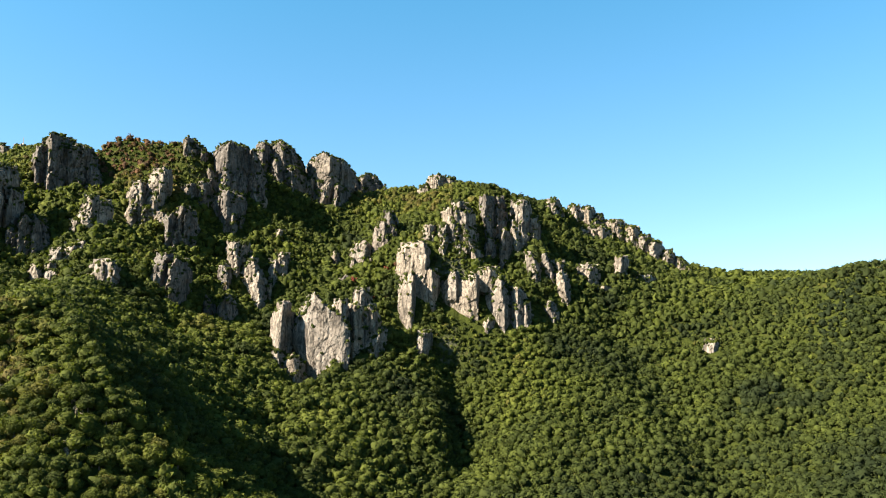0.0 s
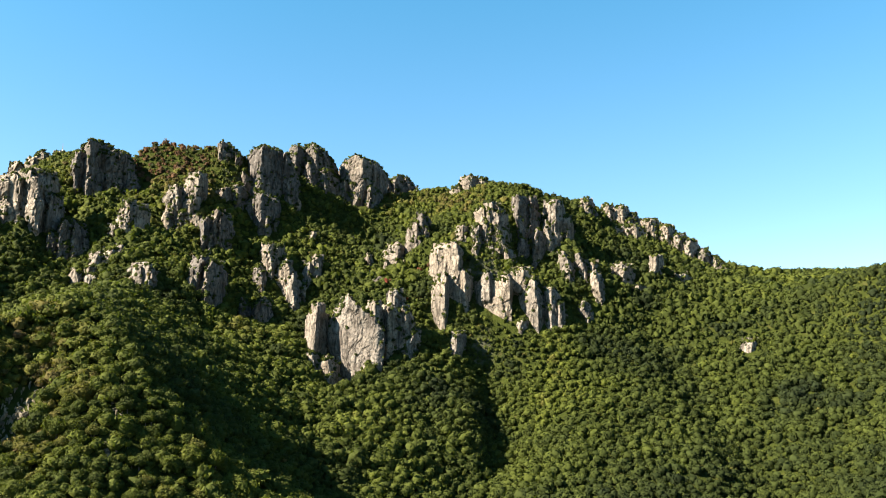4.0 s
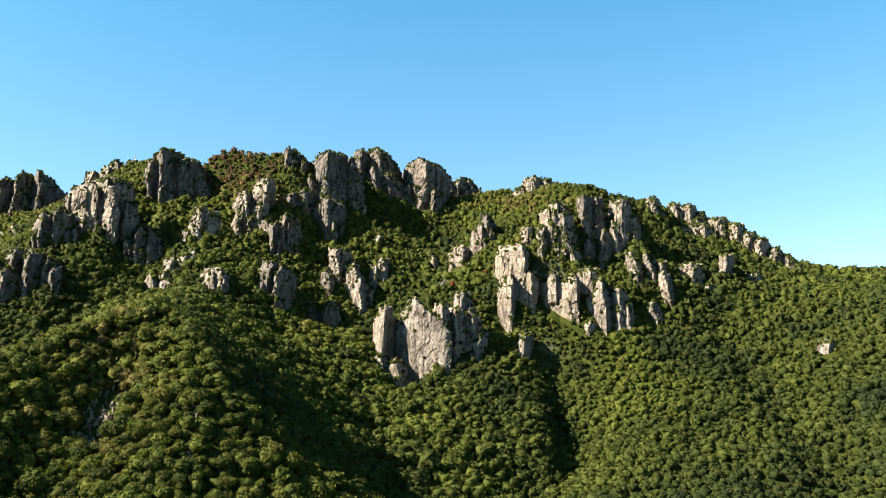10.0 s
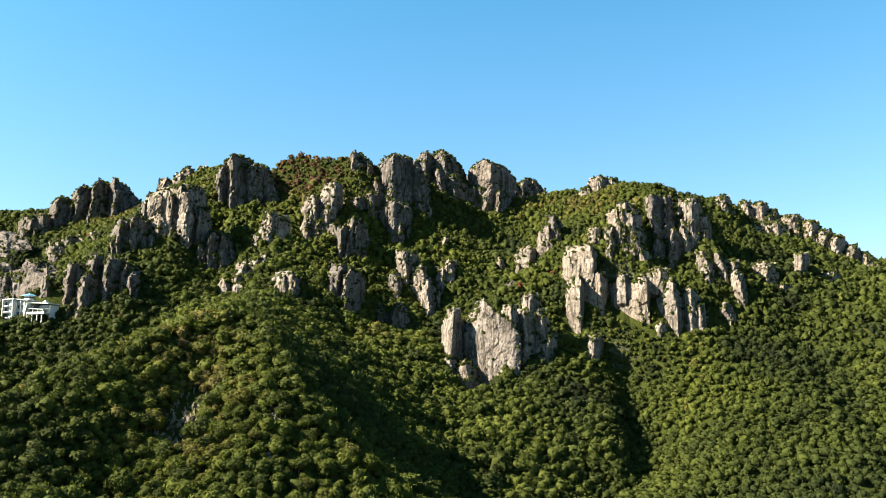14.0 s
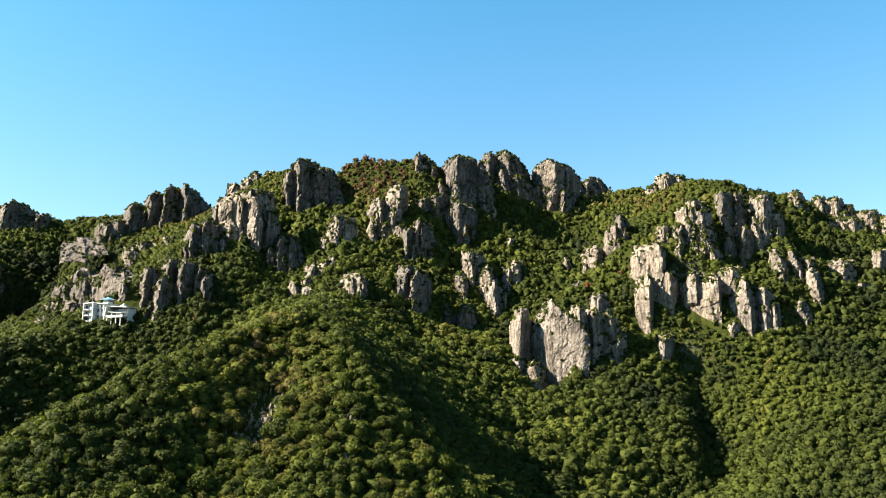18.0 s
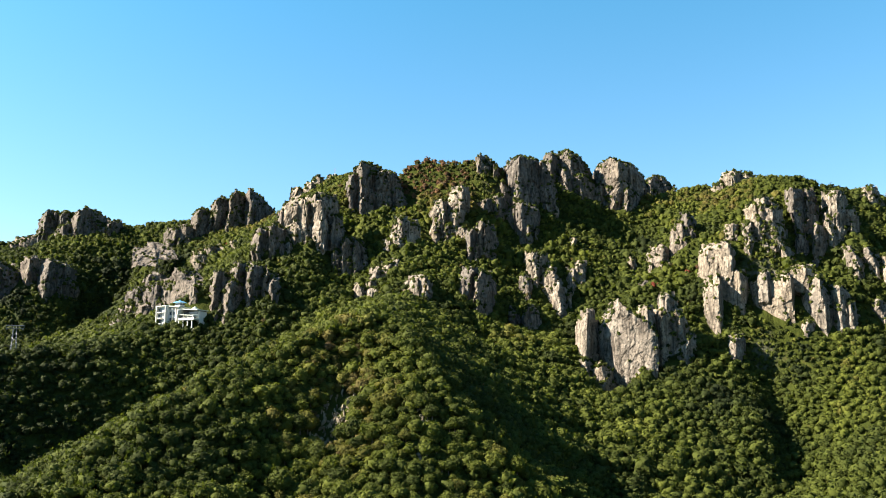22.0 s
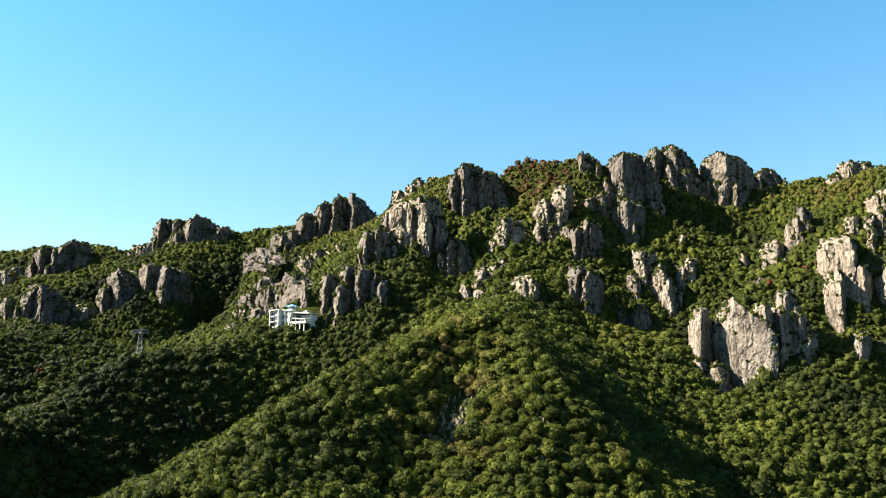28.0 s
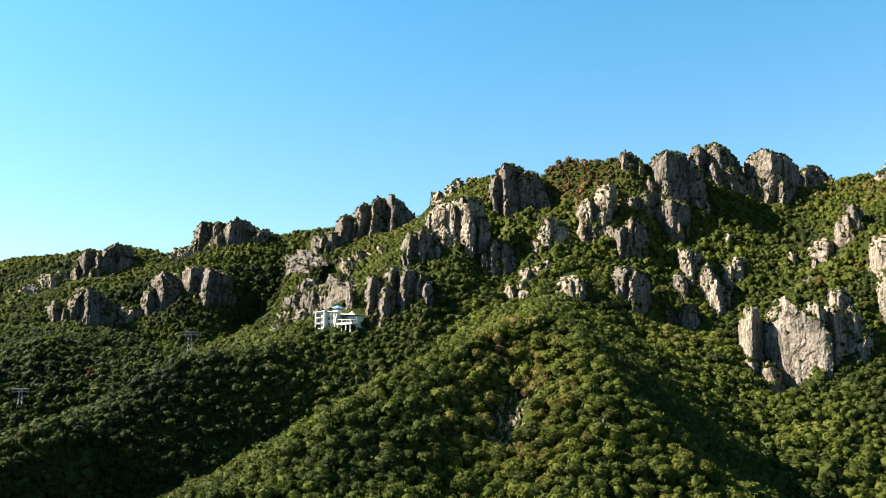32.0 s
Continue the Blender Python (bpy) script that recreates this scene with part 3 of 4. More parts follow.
def shard(rng, w, d, h, buried, outline, edge, want):
    """A joint-bounded block: a squarish section, turned so that its upright edge shows where it should, drawn up along an outline and closed by a worn top."""
    known = bool(outline)
    rows = OUTLINES[outline or rng.choice(("dome", "block", "block", "lean", "block", "ramp", "tooth"))]
    if not known and rng.random() < 0.25:
        rows = [(v, 1 - r, 1 - l) for v, l, r in rows]
    edge = edge or rng.uniform(0.45, 0.75)
    depth = rng.uniform(0.6, 0.85)
    turn = -math.atan2(1 - edge, edge * depth)
    th = np.linspace(0, 2 * np.pi, max(16, int(2.7 * w / want)), endpoint=False)
    rad = (np.abs(np.cos(th)) ** 12 + np.abs(np.sin(th) / depth) ** 12) ** (-1 / 12)
    px, py = rad * np.cos(th), rad * np.sin(th)
    px, py = px * math.cos(turn) - py * math.sin(turn), px * math.sin(turn) + py * math.cos(turn)
    px, py = (px - px.min()) / np.ptp(px), (py - py.min()) / np.ptp(py) * 1.2 - 0.58
    py = py - (max(0.0, 2.0 * (edge - 0.6)) + min(0.0, 5.0 * (edge - 0.45))) * (px - 0.55) * min(w / d, 1.4)        # broad faces stand askew
    v = np.linspace(-buried / h, 1, max(7, int((h + buried) / want)))
    l, r = (np.interp(v, [q[0] for q in rows], [q[k] for q in rows]) for k in (1, 2))
    jit, ph = 0.02 if known else 0.06, rng.uniform(0, 99)
    l, r = l + jit * vnoise(v * 5 + ph, v * 0, v * 0, 3), r + jit * vnoise(v * 5 + ph, v * 0 + 7, v * 0, 3)
    rings = [(a, b, z * h, 1.0, z) for a, b, z in zip(l, r, v)]
    a, b = l[-1], r[-1]
    rings += [(a, b, h * (1 + 0.02 * k), s, 1) for k, s in ((1, 0.8), (1.7, 0.5), (2.1, 0.2))]
    pts = []
    for a, b, z, s, u in rings:
        x = (a + (0.5 + (px - 0.5) * s) * (b - a) - 0.5) * w
        pts.append(np.stack([x, py * d * min(1.0, b - a + 0.25) * s + 0.12 * max(u, 0) * d, np.full(len(px), z)], -1))
    n, m = len(rings), len(px)
    i = np.arange((n - 1) * m).reshape(n - 1, m)
    j = np.roll(i, -1, axis=1)
    flip = (np.arange(n - 1)[:, None] + np.arange(m)) % 2 == 0
    one = np.where(flip[..., None], np.stack([i, j, j + m], -1), np.stack([i, j, i + m], -1)).reshape(-1, 3)
    two = np.where(flip[..., None], np.stack([i, j + m, i + m], -1), np.stack([j, j + m, i + m], -1)).reshape(-1, 3)
    pts.append(pts[-1].mean(0)[None])
    last = (n - 1) * m + np.arange(m)
    return np.concatenate(pts), np.concatenate([one, two, np.stack([last, np.roll(last, -1), np.full(m, n * m)], -1)])


def facets(x, y, z, cell, seed):
    """Broken rock: the space falls into tall joint-bounded cells, each with a face of its own depth and tilt."""
    u = (x / cell, y / cell, z / (2.9 * cell))
    base = [np.floor(k) for k in u]
    best, win, gap = np.full(len(x), 9.0), [k.copy() for k in base], [np.zeros(len(x)) for _ in range(3)]
    for a in (-1, 0, 1):
        for b in (-1, 0, 1):
            for c in (-1, 0, 1):
                g = (base[0] + a, base[1] + b, base[2] + c)
                off = [g[n] + 0.1 + 0.8 * hash01(*g, seed + n) - u[n] for n in range(3)]
                d = off[0] ** 2 + off[1] ** 2 + off[2] ** 2
                near = d < best
                best = np.where(near, d, best)
                for n in range(3):
                    win[n], gap[n] = np.where(near, g[n], win[n]), np.where(near, off[n], gap[n])
    h = [hash01(*win, seed + 5 + n) - 0.5 for n in range(4)]
    out = (0.62 * h[0] + 0.5 * h[1] * gap[0] + 0.5 * h[2] * gap[1] + 0.75 * (h[3] - 0.1) * gap[2]) * cell
    return 0.5 * out


def column_mesh(name, w, h, taper, seed, mat, grain=1.0, mesh_size=1.0, outline="", edge=0.0):
    """A granite shard, its visible foot at z = 0: sharp joint faces with ledges, grooves and rough breaks. grain under 1 keeps the faces smoother."""
    rng = random.Random(seed)
    d = min(w, h * 0.85) * rng.uniform(0.8, 1.0)
    size = min(w, h)
    want = min(max(size / 12, 0.85), 1.9) * mesh_size
    verts, faces = shard(rng, w, d, h, 0.3 * h + 4, outline, edge, want)
    ox, oy, oz = (rng.uniform(0, 500) for _ in range(3))
    px, py, pz = verts[:, 0] + ox, verts[:, 1] + oy, verts[:, 2] + oz
    lean = rng.uniform(-0.35, 0.35)
    qx, qy, qz = px + lean * pz, py + 0.2 * pz, pz - 0.5 * lean * px
    cell = min(max(0.4 * size, 2.2), 11.0)
    push = grain * (1.25 * facets(qx, qy, qz, cell, seed) + 1.0 * facets(qx + 31, qy, qz, 0.42 * cell, seed + 3))
    groove = np.exp(-(vnoise(qx / (0.6 * cell), qy / (0.6 * cell), qz / (3.5 * cell), 7) / 0.07) ** 2)
    shelf = np.exp(-(vnoise(qx / (2.2 * cell), qy / (2.2 * cell), qz / (0.7 * cell), 17) / 0.08) ** 2)
    push += -0.15 * cell * groove - 0.08 * cell * shelf + 0.075 * cell * fbm(px / 4.5, py / 4.5, pz / 6.5, 11, 4)
    r = np.hypot(verts[:, 0], verts[:, 1]) + 0.3 * size
    verts = verts + np.stack([verts[:, 0] / r * push, verts[:, 1] / r * push, 0.35 * push], -1)
    return mesh_of(name, verts, faces.tolist(), mat)


FOOT = []     # x, y, half width, top, base: where the rock stands, for the trees


LEDGES = []   # places on the tops and ledges where scrub has taken hold


def ledges(me, m, w, seed):
    co, no, area = np.empty(len(me.polygons) * 3), np.empty(len(me.polygons) * 3), np.empty(len(me.polygons))
    me.polygons.foreach_get("center", co)
    me.polygons.foreach_get("normal", no)
    me.polygons.foreach_get("area", area)
    co, no = co.reshape(-1, 3), no.reshape(-1, 3)
    flat = np.nonzero((no[:, 2] > 0.34) & (co[:, 2] > 0) & (area > 0.25))[0]
    rng = np.random.RandomState(seed)
    if len(flat):
        for k in rng.choice(flat, min(len(flat), rng.poisson(1.6 * w)), replace=False):
            p = m @ Vector(co[k])
            LEDGES.append((p.x, p.y, p.z, rng.uniform(0.7, 2.7)))


def blocks_of(name, columns, dark, rng):
    """A crag's blocks in axes turned to the camera's view: across, away from it, foot, width, height, outline, where
    the upright edge runs, depth.
    """
    bx, by = float(np.mean([c[0] for c in columns])), float(np.mean([c[1] for c in columns]))
    r = math.hypot(bx, by)
    out = []
    for x, y, top, w, h, taper, *form in columns:
        kind, edge = form if form else (rng.choice(("dome", "block", "dome", "lean", "block", "ramp")), rng.uniform(0.1, 0.26) if dark else rng.uniform(0.4, 0.7) if x < -230 else rng.uniform(0.5, 0.78))
        u, v = ((x - bx) * by - (y - by) * bx) / r, ((x - bx) * bx + (y - by) * by) / r
        deep = min(w, 0.85 * h)
        out.append((u, v, top - h, w, 1.03 * h, kind, edge, deep, "column"))
        if kind in ("face", "sail", "wall", "buttress") or name == "slab":
            continue
        for _ in range(1 if w < 13 else 2 if w < 26 else 3):      # lower steps against its foot
            out.append((u + rng.uniform(-0.5, 0.5) * w, v - rng.uniform(0.05, 0.3) * deep, top - h - 2, w * rng.uniform(0.3, 0.6), h * rng.uniform(0.25, 0.62),
                        rng.choice(("dome", "block", "lean", "ramp")), min(max(edge + rng.uniform(-0.15, 0.15), 0.2), 0.8), 0.7 * deep, "step"))
    return bx, by, out


def crag_relief(name, blocks, seed, grain):
    """The whole rock as one surface turned to the camera's view: at each place the foremost block shows, with joints,
    tilted breaks and ledges cut into it. Returns one mesh a block.
    """
    rng = random.Random(seed)
    tall = max(q[4] for q in blocks)
    want = 1.0 if tall < 30 else 1.25
    u0, u1 = min(q[0] - 0.62 * q[3] for q in blocks) - 4, max(q[0] + 0.62 * q[3] for q in blocks) + 4
    z0, z1 = min(q[2] - 0.3 * q[4] for q in blocks) - 4, max(q[2] + q[4] for q in blocks) + 3
    us, zs = np.arange(u0, u1 + want, want), np.arange(z0, z1 + want, want)
    U, Z = np.meshgrid(us, zs)
    o = rng.uniform(0, 900)
    bend = lambda k, size, salt: k * fbm(U / size + o, Z / size, U * 0 + salt, 23, 3)
    uu, zz = U + bend(0.3 + 1.3 * grain, 9.0, 0.5) + rng.uniform(-0.06, 0.06) * grain * (Z - z0 - 0.5 * tall), Z + bend(0.3 + 1.1 * grain, 8.0, 5.5)
    front, inside, owner = np.full(U.shape, -1e6), np.full(U.shape, -1e6), np.zeros(U.shape, int)
    for k, (u, v, low, w, h, kind, edge, deep, _) in enumerate(blocks):
        rows = OUTLINES[kind]
        q = (zz - low) / h
        l, r = (np.interp(q, [p[0] for p in rows], [p[c] for p in rows]) for c in (1, 2))
        s = (uu - u) / w + 0.5
        e = np.minimum(np.minimum(np.minimum(s - l, r - s) * w, (1 - q) * h), (q + 0.3) * h + 4)
        round_ = 0.22 * min(w, h)
        g = np.clip(e / round_, 0, 1)
        m = np.clip((s - l) / np.maximum(r - l, 0.05), 0, 1)
        plane = 1 - np.where(m < edge, (edge - m) / edge, (m - edge) / (1 - edge))
        f = -v + deep * ((0.78 if edge < 0.3 else 0.52) * plane - 0.22 + 0.26 * np.sqrt(1 - (1 - g) ** 2) - 0.12 * np.clip(q, 0, 1)) + np.minimum(e, 0) * 2.6
        inside = np.maximum(inside, e)
        owner = np.where(f > front, k, owner)
        front = np.maximum(front, f)
    lean = rng.uniform(-0.3, 0.3)
    a, b, c = (U + o + lean * Z).ravel(), (0.6 * front + o).ravel(), (Z + o - 0.4 * lean * U).ravel()
    size = float(np.median([min(q[3], q[4]) for q in blocks if q[8] == "column"]))
    cell = min(max(0.42 * size, 4.0), 10.0)
    push = grain * (1.45 * facets(a, b, c, cell, seed) + 1.2 * facets(a + 31, b, c, 0.45 * cell, seed + 3) + 0.55 * facets(a, b + 17, c, 0.22 * cell, seed + 9))
    crack = np.exp(-(vnoise(a / (0.8 * cell), b / cell, c / (3.2 * cell), 7) / 0.06) ** 2)
    shelf = np.exp(-(vnoise(a / (2.4 * cell), b / cell, c / (0.9 * cell), 17) / 0.07) ** 2)
    streak = vnoise(a / 1.6, b / 9, c / 14, 19)      # upright flutes
    push += 0.28 * streak - 0.2 * grain * cell * crack - 0.1 * grain * cell * shelf + 0.3 * fbm(a / 4.0, b / 4.0, c / 7.0, 11, 4)
    F = front + push.reshape(U.shape)
    back = -max(q[1] + 0.75 * q[7] for q in blocks)
    F = np.maximum(F, back)
    side = 0.35 * fbm(a / 3.0, b / 3.0, c / 3.0, 29, 2).reshape(U.shape)
    pts = np.stack([U + side, -F, Z + 0.5 * side], -1)
    keep = np.minimum.reduce([inside[:-1, :-1], inside[1:, :-1], inside[:-1, 1:], inside[1:, 1:]]) > -4.5
    n, m = U.shape
    idx = np.arange(n * m).reshape(n, m)
    quads = np.stack([idx[:-1, :-1], idx[:-1, 1:], idx[1:, 1:], idx[1:, :-1]], -1)
    own = np.where(keep, owner[:-1, :-1], -1)
    mark, members = np.full(own.shape, -1), []
    for i, j in zip(*np.nonzero(keep)):          # one piece for each unbroken patch of a block
        if mark[i, j] < 0:
            todo, mine = [(i, j)], []
            mark[i, j] = len(members)
            while todo:
                p, q = todo.pop()
                mine.append((p, q))
                for c, d in ((p + 1, q), (p - 1, q), (p, q + 1), (p, q - 1)):
                    if 0 <= c < n - 1 and 0 <= d < m - 1 and mark[c, d] < 0 and own[c, d] == own[i, j]:
                        mark[c, d] = len(members)
                        todo.append((c, d))
            members.append(mine)
    for k in sorted(range(len(members)), key=lambda k: len(members[k])):       # crumbs go to a neighbour
        if len(members[k]) < 25:
            near = [mark[c, d] for p, q in members[k] for c, d in ((p + 1, q), (p - 1, q), (p, q + 1), (p, q - 1)) if 0 <= c < n - 1 and 0 <= d < m - 1 and mark[c, d] not in (-1, k)]
            for p, q in members[k]:
                mark[p, q] = near[0] if near else -1
            if near:
                members[near[0]] += members[k]
            members[k] = []
    flat, out = pts.reshape(-1, 3), []
    for k, mine in enumerate(members):
        if mine:
            f = quads[mark == k]
            used, inv = np.unique(f, return_inverse=True)
            out.append((blocks[owner[mine[0]]], flat[used], inv.reshape(-1, 4)))
    return out


def build_crags():
    seed = 100
    for name, label, columns in CRAGS:
        seed += 17
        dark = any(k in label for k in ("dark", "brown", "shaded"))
        # These crags take the copy that has shade put into its colour.
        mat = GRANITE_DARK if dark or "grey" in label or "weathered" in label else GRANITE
        bx, by, blocks = blocks_of(name, columns, dark, random.Random(seed))
        low = min(q[2] for q in blocks)
        base = new(name)
        turn = pose(bx, by, low, 0, 0, math.degrees(math.atan2(-bx, by)))
        base.matrix_world = turn
        tagged(base, label, "rock", "granite crags of the mountain")
        blocks = [(q[0], q[1], q[2] - low, *q[3:]) for q in blocks]
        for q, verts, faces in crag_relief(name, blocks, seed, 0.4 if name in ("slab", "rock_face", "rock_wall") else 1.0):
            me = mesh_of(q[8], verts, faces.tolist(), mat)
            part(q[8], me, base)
            ledges(me, turn, 1.1 * q[3], seed + len(verts))
        for u, v, z, w, h, kind, edge, deep, piece in blocks:
            p = turn @ Vector((u, v, 0))
            FOOT.append((p.x, p.y, w / 2, deep / 2, low + z + h, low + z))


build_crags()


# ---- woods ----
def crown(seed, leaves, size, segs, rings):
    """One crown of radius 1, its middle at 0: a lumpy body of merged boughs, and leaf clumps that stand off it."""
    rng = np.random.RandomState(seed)
    lobes = rng.randint(7, 11)
    lc = rng.normal(size=(lobes, 3))
    lc[:, 2] = np.abs(lc[:, 2]) * 0.8 - 0.1
    lc *= (rng.uniform(0.4, 0.8, lobes) / np.linalg.norm(lc, axis=1))[:, None]
    lc[:, 2] *= 0.75
    lr = rng.uniform(0.26, 0.5, lobes)

    def reach(d):
        b = d @ lc.T
        q = b * b - (lc * lc).sum(1) + lr * lr
        return np.maximum(np.where(q > 0, b + np.sqrt(np.maximum(q, 0)), 0).max(1), 0.7)

    th = np.linspace(0, 2 * np.pi, segs, endpoint=False)
    lat = np.linspace(-0.75, np.pi / 2 - 0.12, rings)
    A, T = np.meshgrid(lat, th, indexing="ij")
    T = T + (np.arange(rings) % 2)[:, None] * np.pi / segs
    D = np.stack([np.cos(A) * np.cos(T), np.cos(A) * np.sin(T), np.sin(A)], -1).reshape(-1, 3)
    body = D * (reach(D) * rng.uniform(0.84, 0.95, len(D)))[:, None]
    top = np.array([[0, 0, 0.85 * reach(np.array([[0, 0, 1.0]]))[0]]])
    verts = np.concatenate([body, top])
    i = np.arange((rings - 1) * segs).reshape(rings - 1, segs)
    nxt = np.roll(i, -1, axis=1)
    tris = np.concatenate([np.stack([i, nxt, nxt + segs], -1).reshape(-1, 3), np.stack([i, nxt + segs, i + segs], -1).reshape(-1, 3)])
    last = (rings - 1) * segs + np.arange(segs)
    tris = np.concatenate([tris, np.stack([last, np.roll(last, -1), np.full(segs, len(body))], -1)])
    d = rng.normal(size=(leaves, 3))
    d[:, 2] = np.abs(d[:, 2]) - 0.2
    d /= np.linalg.norm(d, axis=1)[:, None]
    c = d * (reach(d) * rng.uniform(0.88, 1.06, leaves))[:, None]
    n = d + rng.normal(size=(leaves, 3)) * 0.6
    n /= np.linalg.norm(n, axis=1)[:, None]
    a = np.cross(n, rng.normal(size=(leaves, 3)))
    a /= np.linalg.norm(a, axis=1)[:, None]
    b = np.cross(n, a)
    s = size * rng.uniform(0.6, 1.4, leaves)
    pts = []
    for k in range(3):
        ang = 2 * np.pi / 3 * k + rng.uniform(-0.5, 0.5, leaves)
        pts.append(c + (a * np.cos(ang)[:, None] + b * np.sin(ang)[:, None]) * s[:, None])
    leaf = np.stack(pts, 1).reshape(-1, 3)
    return np.concatenate([verts, leaf]), np.concatenate([tris, len(verts) + np.arange(leaves * 3).reshape(-1, 3)])


def scatter():
    """Where trees stand: x, y, ground, crown radius, tint from dark green to rust."""
    rng = np.random.RandomState(7)
    x, y = [], []
    for sp, y0, y1 in ((3.9, 310, 560), (4.0, 560, 800), (4.6, 800, 1075)):
        gx, gy = np.meshgrid(np.arange(-1420, 600, sp), np.arange(y0, y1, sp))
        x.append((gx + rng.uniform(-0.85, 0.85, gx.shape) * sp).ravel())
        y.append((gy + rng.uniform(-0.85, 0.85, gx.shape) * sp).ravel())
    x, y = np.concatenate(x), np.concatenate(y)
    z = height(x, y)
    slope = np.hypot(height(x + 4, y) - height(x - 4, y), height(x, y + 4) - height(x, y - 4)) / 8
    cx, cy = np.array([p[0] for p in LINES["main_crest"]], float), np.array([p[1] for p in LINES["main_crest"]], float)
    keep = (slope < 4.0) & (y < np.interp(x, cx, cy) + 16)
    keep &= ~((x > 60) & (y < 440)) & ~((x > -110) & (x < 60) & (y < 380)) & ~((x < -640) & (y < 380))
    keep &= rng.rand(len(x)) > np.where(np.hypot(x, y) > 800, 0.15, 0.03)
    keep &= ~((x < -1000) & (rng.rand(len(x)) < 0.45))
    for fx, fy, a, b, top, low in FOOT:
        r = math.hypot(fx, fy)
        ux, uy = fx / r, fy / r
        du, dv = (x - fx) * uy - (y - fy) * ux, (x - fx) * ux + (y - fy) * uy
        keep &= ~(((du / (a * 0.9)) ** 2 + (dv / (b * 0.9)) ** 2 < 1) & (z < top - 1))
        keep &= ~((np.abs(du) < a * 0.8) & (dv < 0) & (dv > -1.1 * b - (5 if a > 13 else 0)))
    for fx, fy, a in ((-236, 438, 12.5), (-238, 426, 9), (-497, 634, 8), (-484, 639, 8), (-471, 645, 8), (-184, 428, 4), (238, 754, 9)):
        keep &= np.hypot(x - fx, y - fy) > a
    x, y, z, slope = x[keep], y[keep], z[keep], slope[keep]
    n = len(x)
    high = np.clip((z - 230) / 120, 0, 1)
    rad = np.clip(4.7 * np.exp(0.34 * rng.normal(size=n)), 2.4, 8.6) * (1 - 0.42 * high) * (1 + 0.18 * vnoise(x / 40, y / 40, x * 0, 31))
    rad *= np.where(x > -60, 0.95, 1.0) * np.where(y < 560, 0.76, np.where(y < 800, 0.74, 0.95))
    rad = np.where(slope > 1.7, np.minimum(rad, rng.uniform(1.4, 2.6, n)), rad)
    patch = fbm(x / 70, y / 70, x * 0, 41, 3)
    tint = 0.42 + 0.16 * patch + 0.09 * vnoise(x / 17, y / 17, x * 0, 55) + rng.normal(size=n) * 0.038
    pines = np.clip(vnoise(x / 33, y / 33, x * 0, 77) - 0.15, 0, 1) * np.clip((y - 640) / 60, 0, 1)
    tint += 0.05 * np.clip((y - 680) / 60, 0, 1) - 0.4 * pines
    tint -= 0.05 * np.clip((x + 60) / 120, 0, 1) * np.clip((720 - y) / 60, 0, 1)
    brown = high * 0.3 + 0.42 * np.exp(-(((x + 262) / 50) ** 2 + ((y - 470) / 55) ** 2)) + 0.55 * np.exp(-(((x + 335) / 70) ** 2 + ((y - 895) / 40) ** 2))
    tint += brown * rng.uniform(0.4, 1.2, n)
    # Light put into the tint: near spur brighter, right hill darker.
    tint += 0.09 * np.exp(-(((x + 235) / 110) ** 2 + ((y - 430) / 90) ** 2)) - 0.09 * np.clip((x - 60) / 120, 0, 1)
    shade_side = np.exp(-(((x + 540) / 170) ** 2 + ((y - 460) / 150) ** 2))      # leaf tint lowered: shade put into the side valley's colour; far ridge darker too
    tint -= 0.26 * shade_side + 0.1 * np.clip((-560 - x) / 150, 0, 1)
    tint = np.clip(tint, 0.03, 0.9)
    red = rng.rand(n) < 0.0002 + 0.06 * np.exp(-(((x + 55) / 25) ** 2 + ((y - 790) / 35) ** 2))
    tint[red] = rng.uniform(0.9, 1.0, red.sum())
    return x, y, z, rad, tint


def wood(name, label, x, y, z, rad, tint, leaves, size, segs, rings, seed):
    rng = np.random.RandomState(seed)
    shapes = [crown(seed * 10 + k, leaves, size, segs, rings) for k in range(10)]
    pick, turn = rng.randint(0, 10, len(x)), rng.uniform(0, 2 * np.pi, len(x))
    tall = rng.uniform(0.8, 1.2, len(x))
    verts, tris, tints, base = [], [], [], 0
    for k, (q, f) in enumerate(shapes):
        m = np.nonzero(pick == k)[0]
        c, s, r = np.cos(turn[m])[:, None], np.sin(turn[m])[:, None], rad[m][:, None]
        V = np.stack([(q[:, 0] * c - q[:, 1] * s) * r + x[m][:, None], (q[:, 0] * s + q[:, 1] * c) * r + y[m][:, None],
                      q[:, 2] * r * tall[m][:, None] + (z[m] + 0.5 * rad[m])[:, None]], -1)
        verts.append(V.reshape(-1, 3))
        tris.append((f[None] + (base + np.arange(len(m)) * len(q))[:, None, None]).reshape(-1, 3))
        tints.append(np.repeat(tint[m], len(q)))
        base += len(m) * len(q)
    verts, tris, tints = np.concatenate(verts), np.concatenate(tris), np.concatenate(tints)
    me = bpy.data.meshes.new(name)
    me.vertices.add(len(verts))
    me.vertices.foreach_set("co", verts.astype(np.float32).ravel())
    me.loops.add(len(tris) * 3)
    me.loops.foreach_set("vertex_index", tris.astype(np.int32).ravel())
    me.polygons.add(len(tris))
    me.polygons.foreach_set("loop_start", np.arange(0, len(tris) * 3, 3, dtype=np.int32))
    me.polygons.foreach_set("loop_total", np.full(len(tris), 3, np.int32))
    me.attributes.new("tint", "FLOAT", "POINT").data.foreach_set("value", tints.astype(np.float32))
    me.materials.append(WOODS)
    me.update(calc_edges=True)
    tagged(new(name, me), label, "woods", kind="stuff")


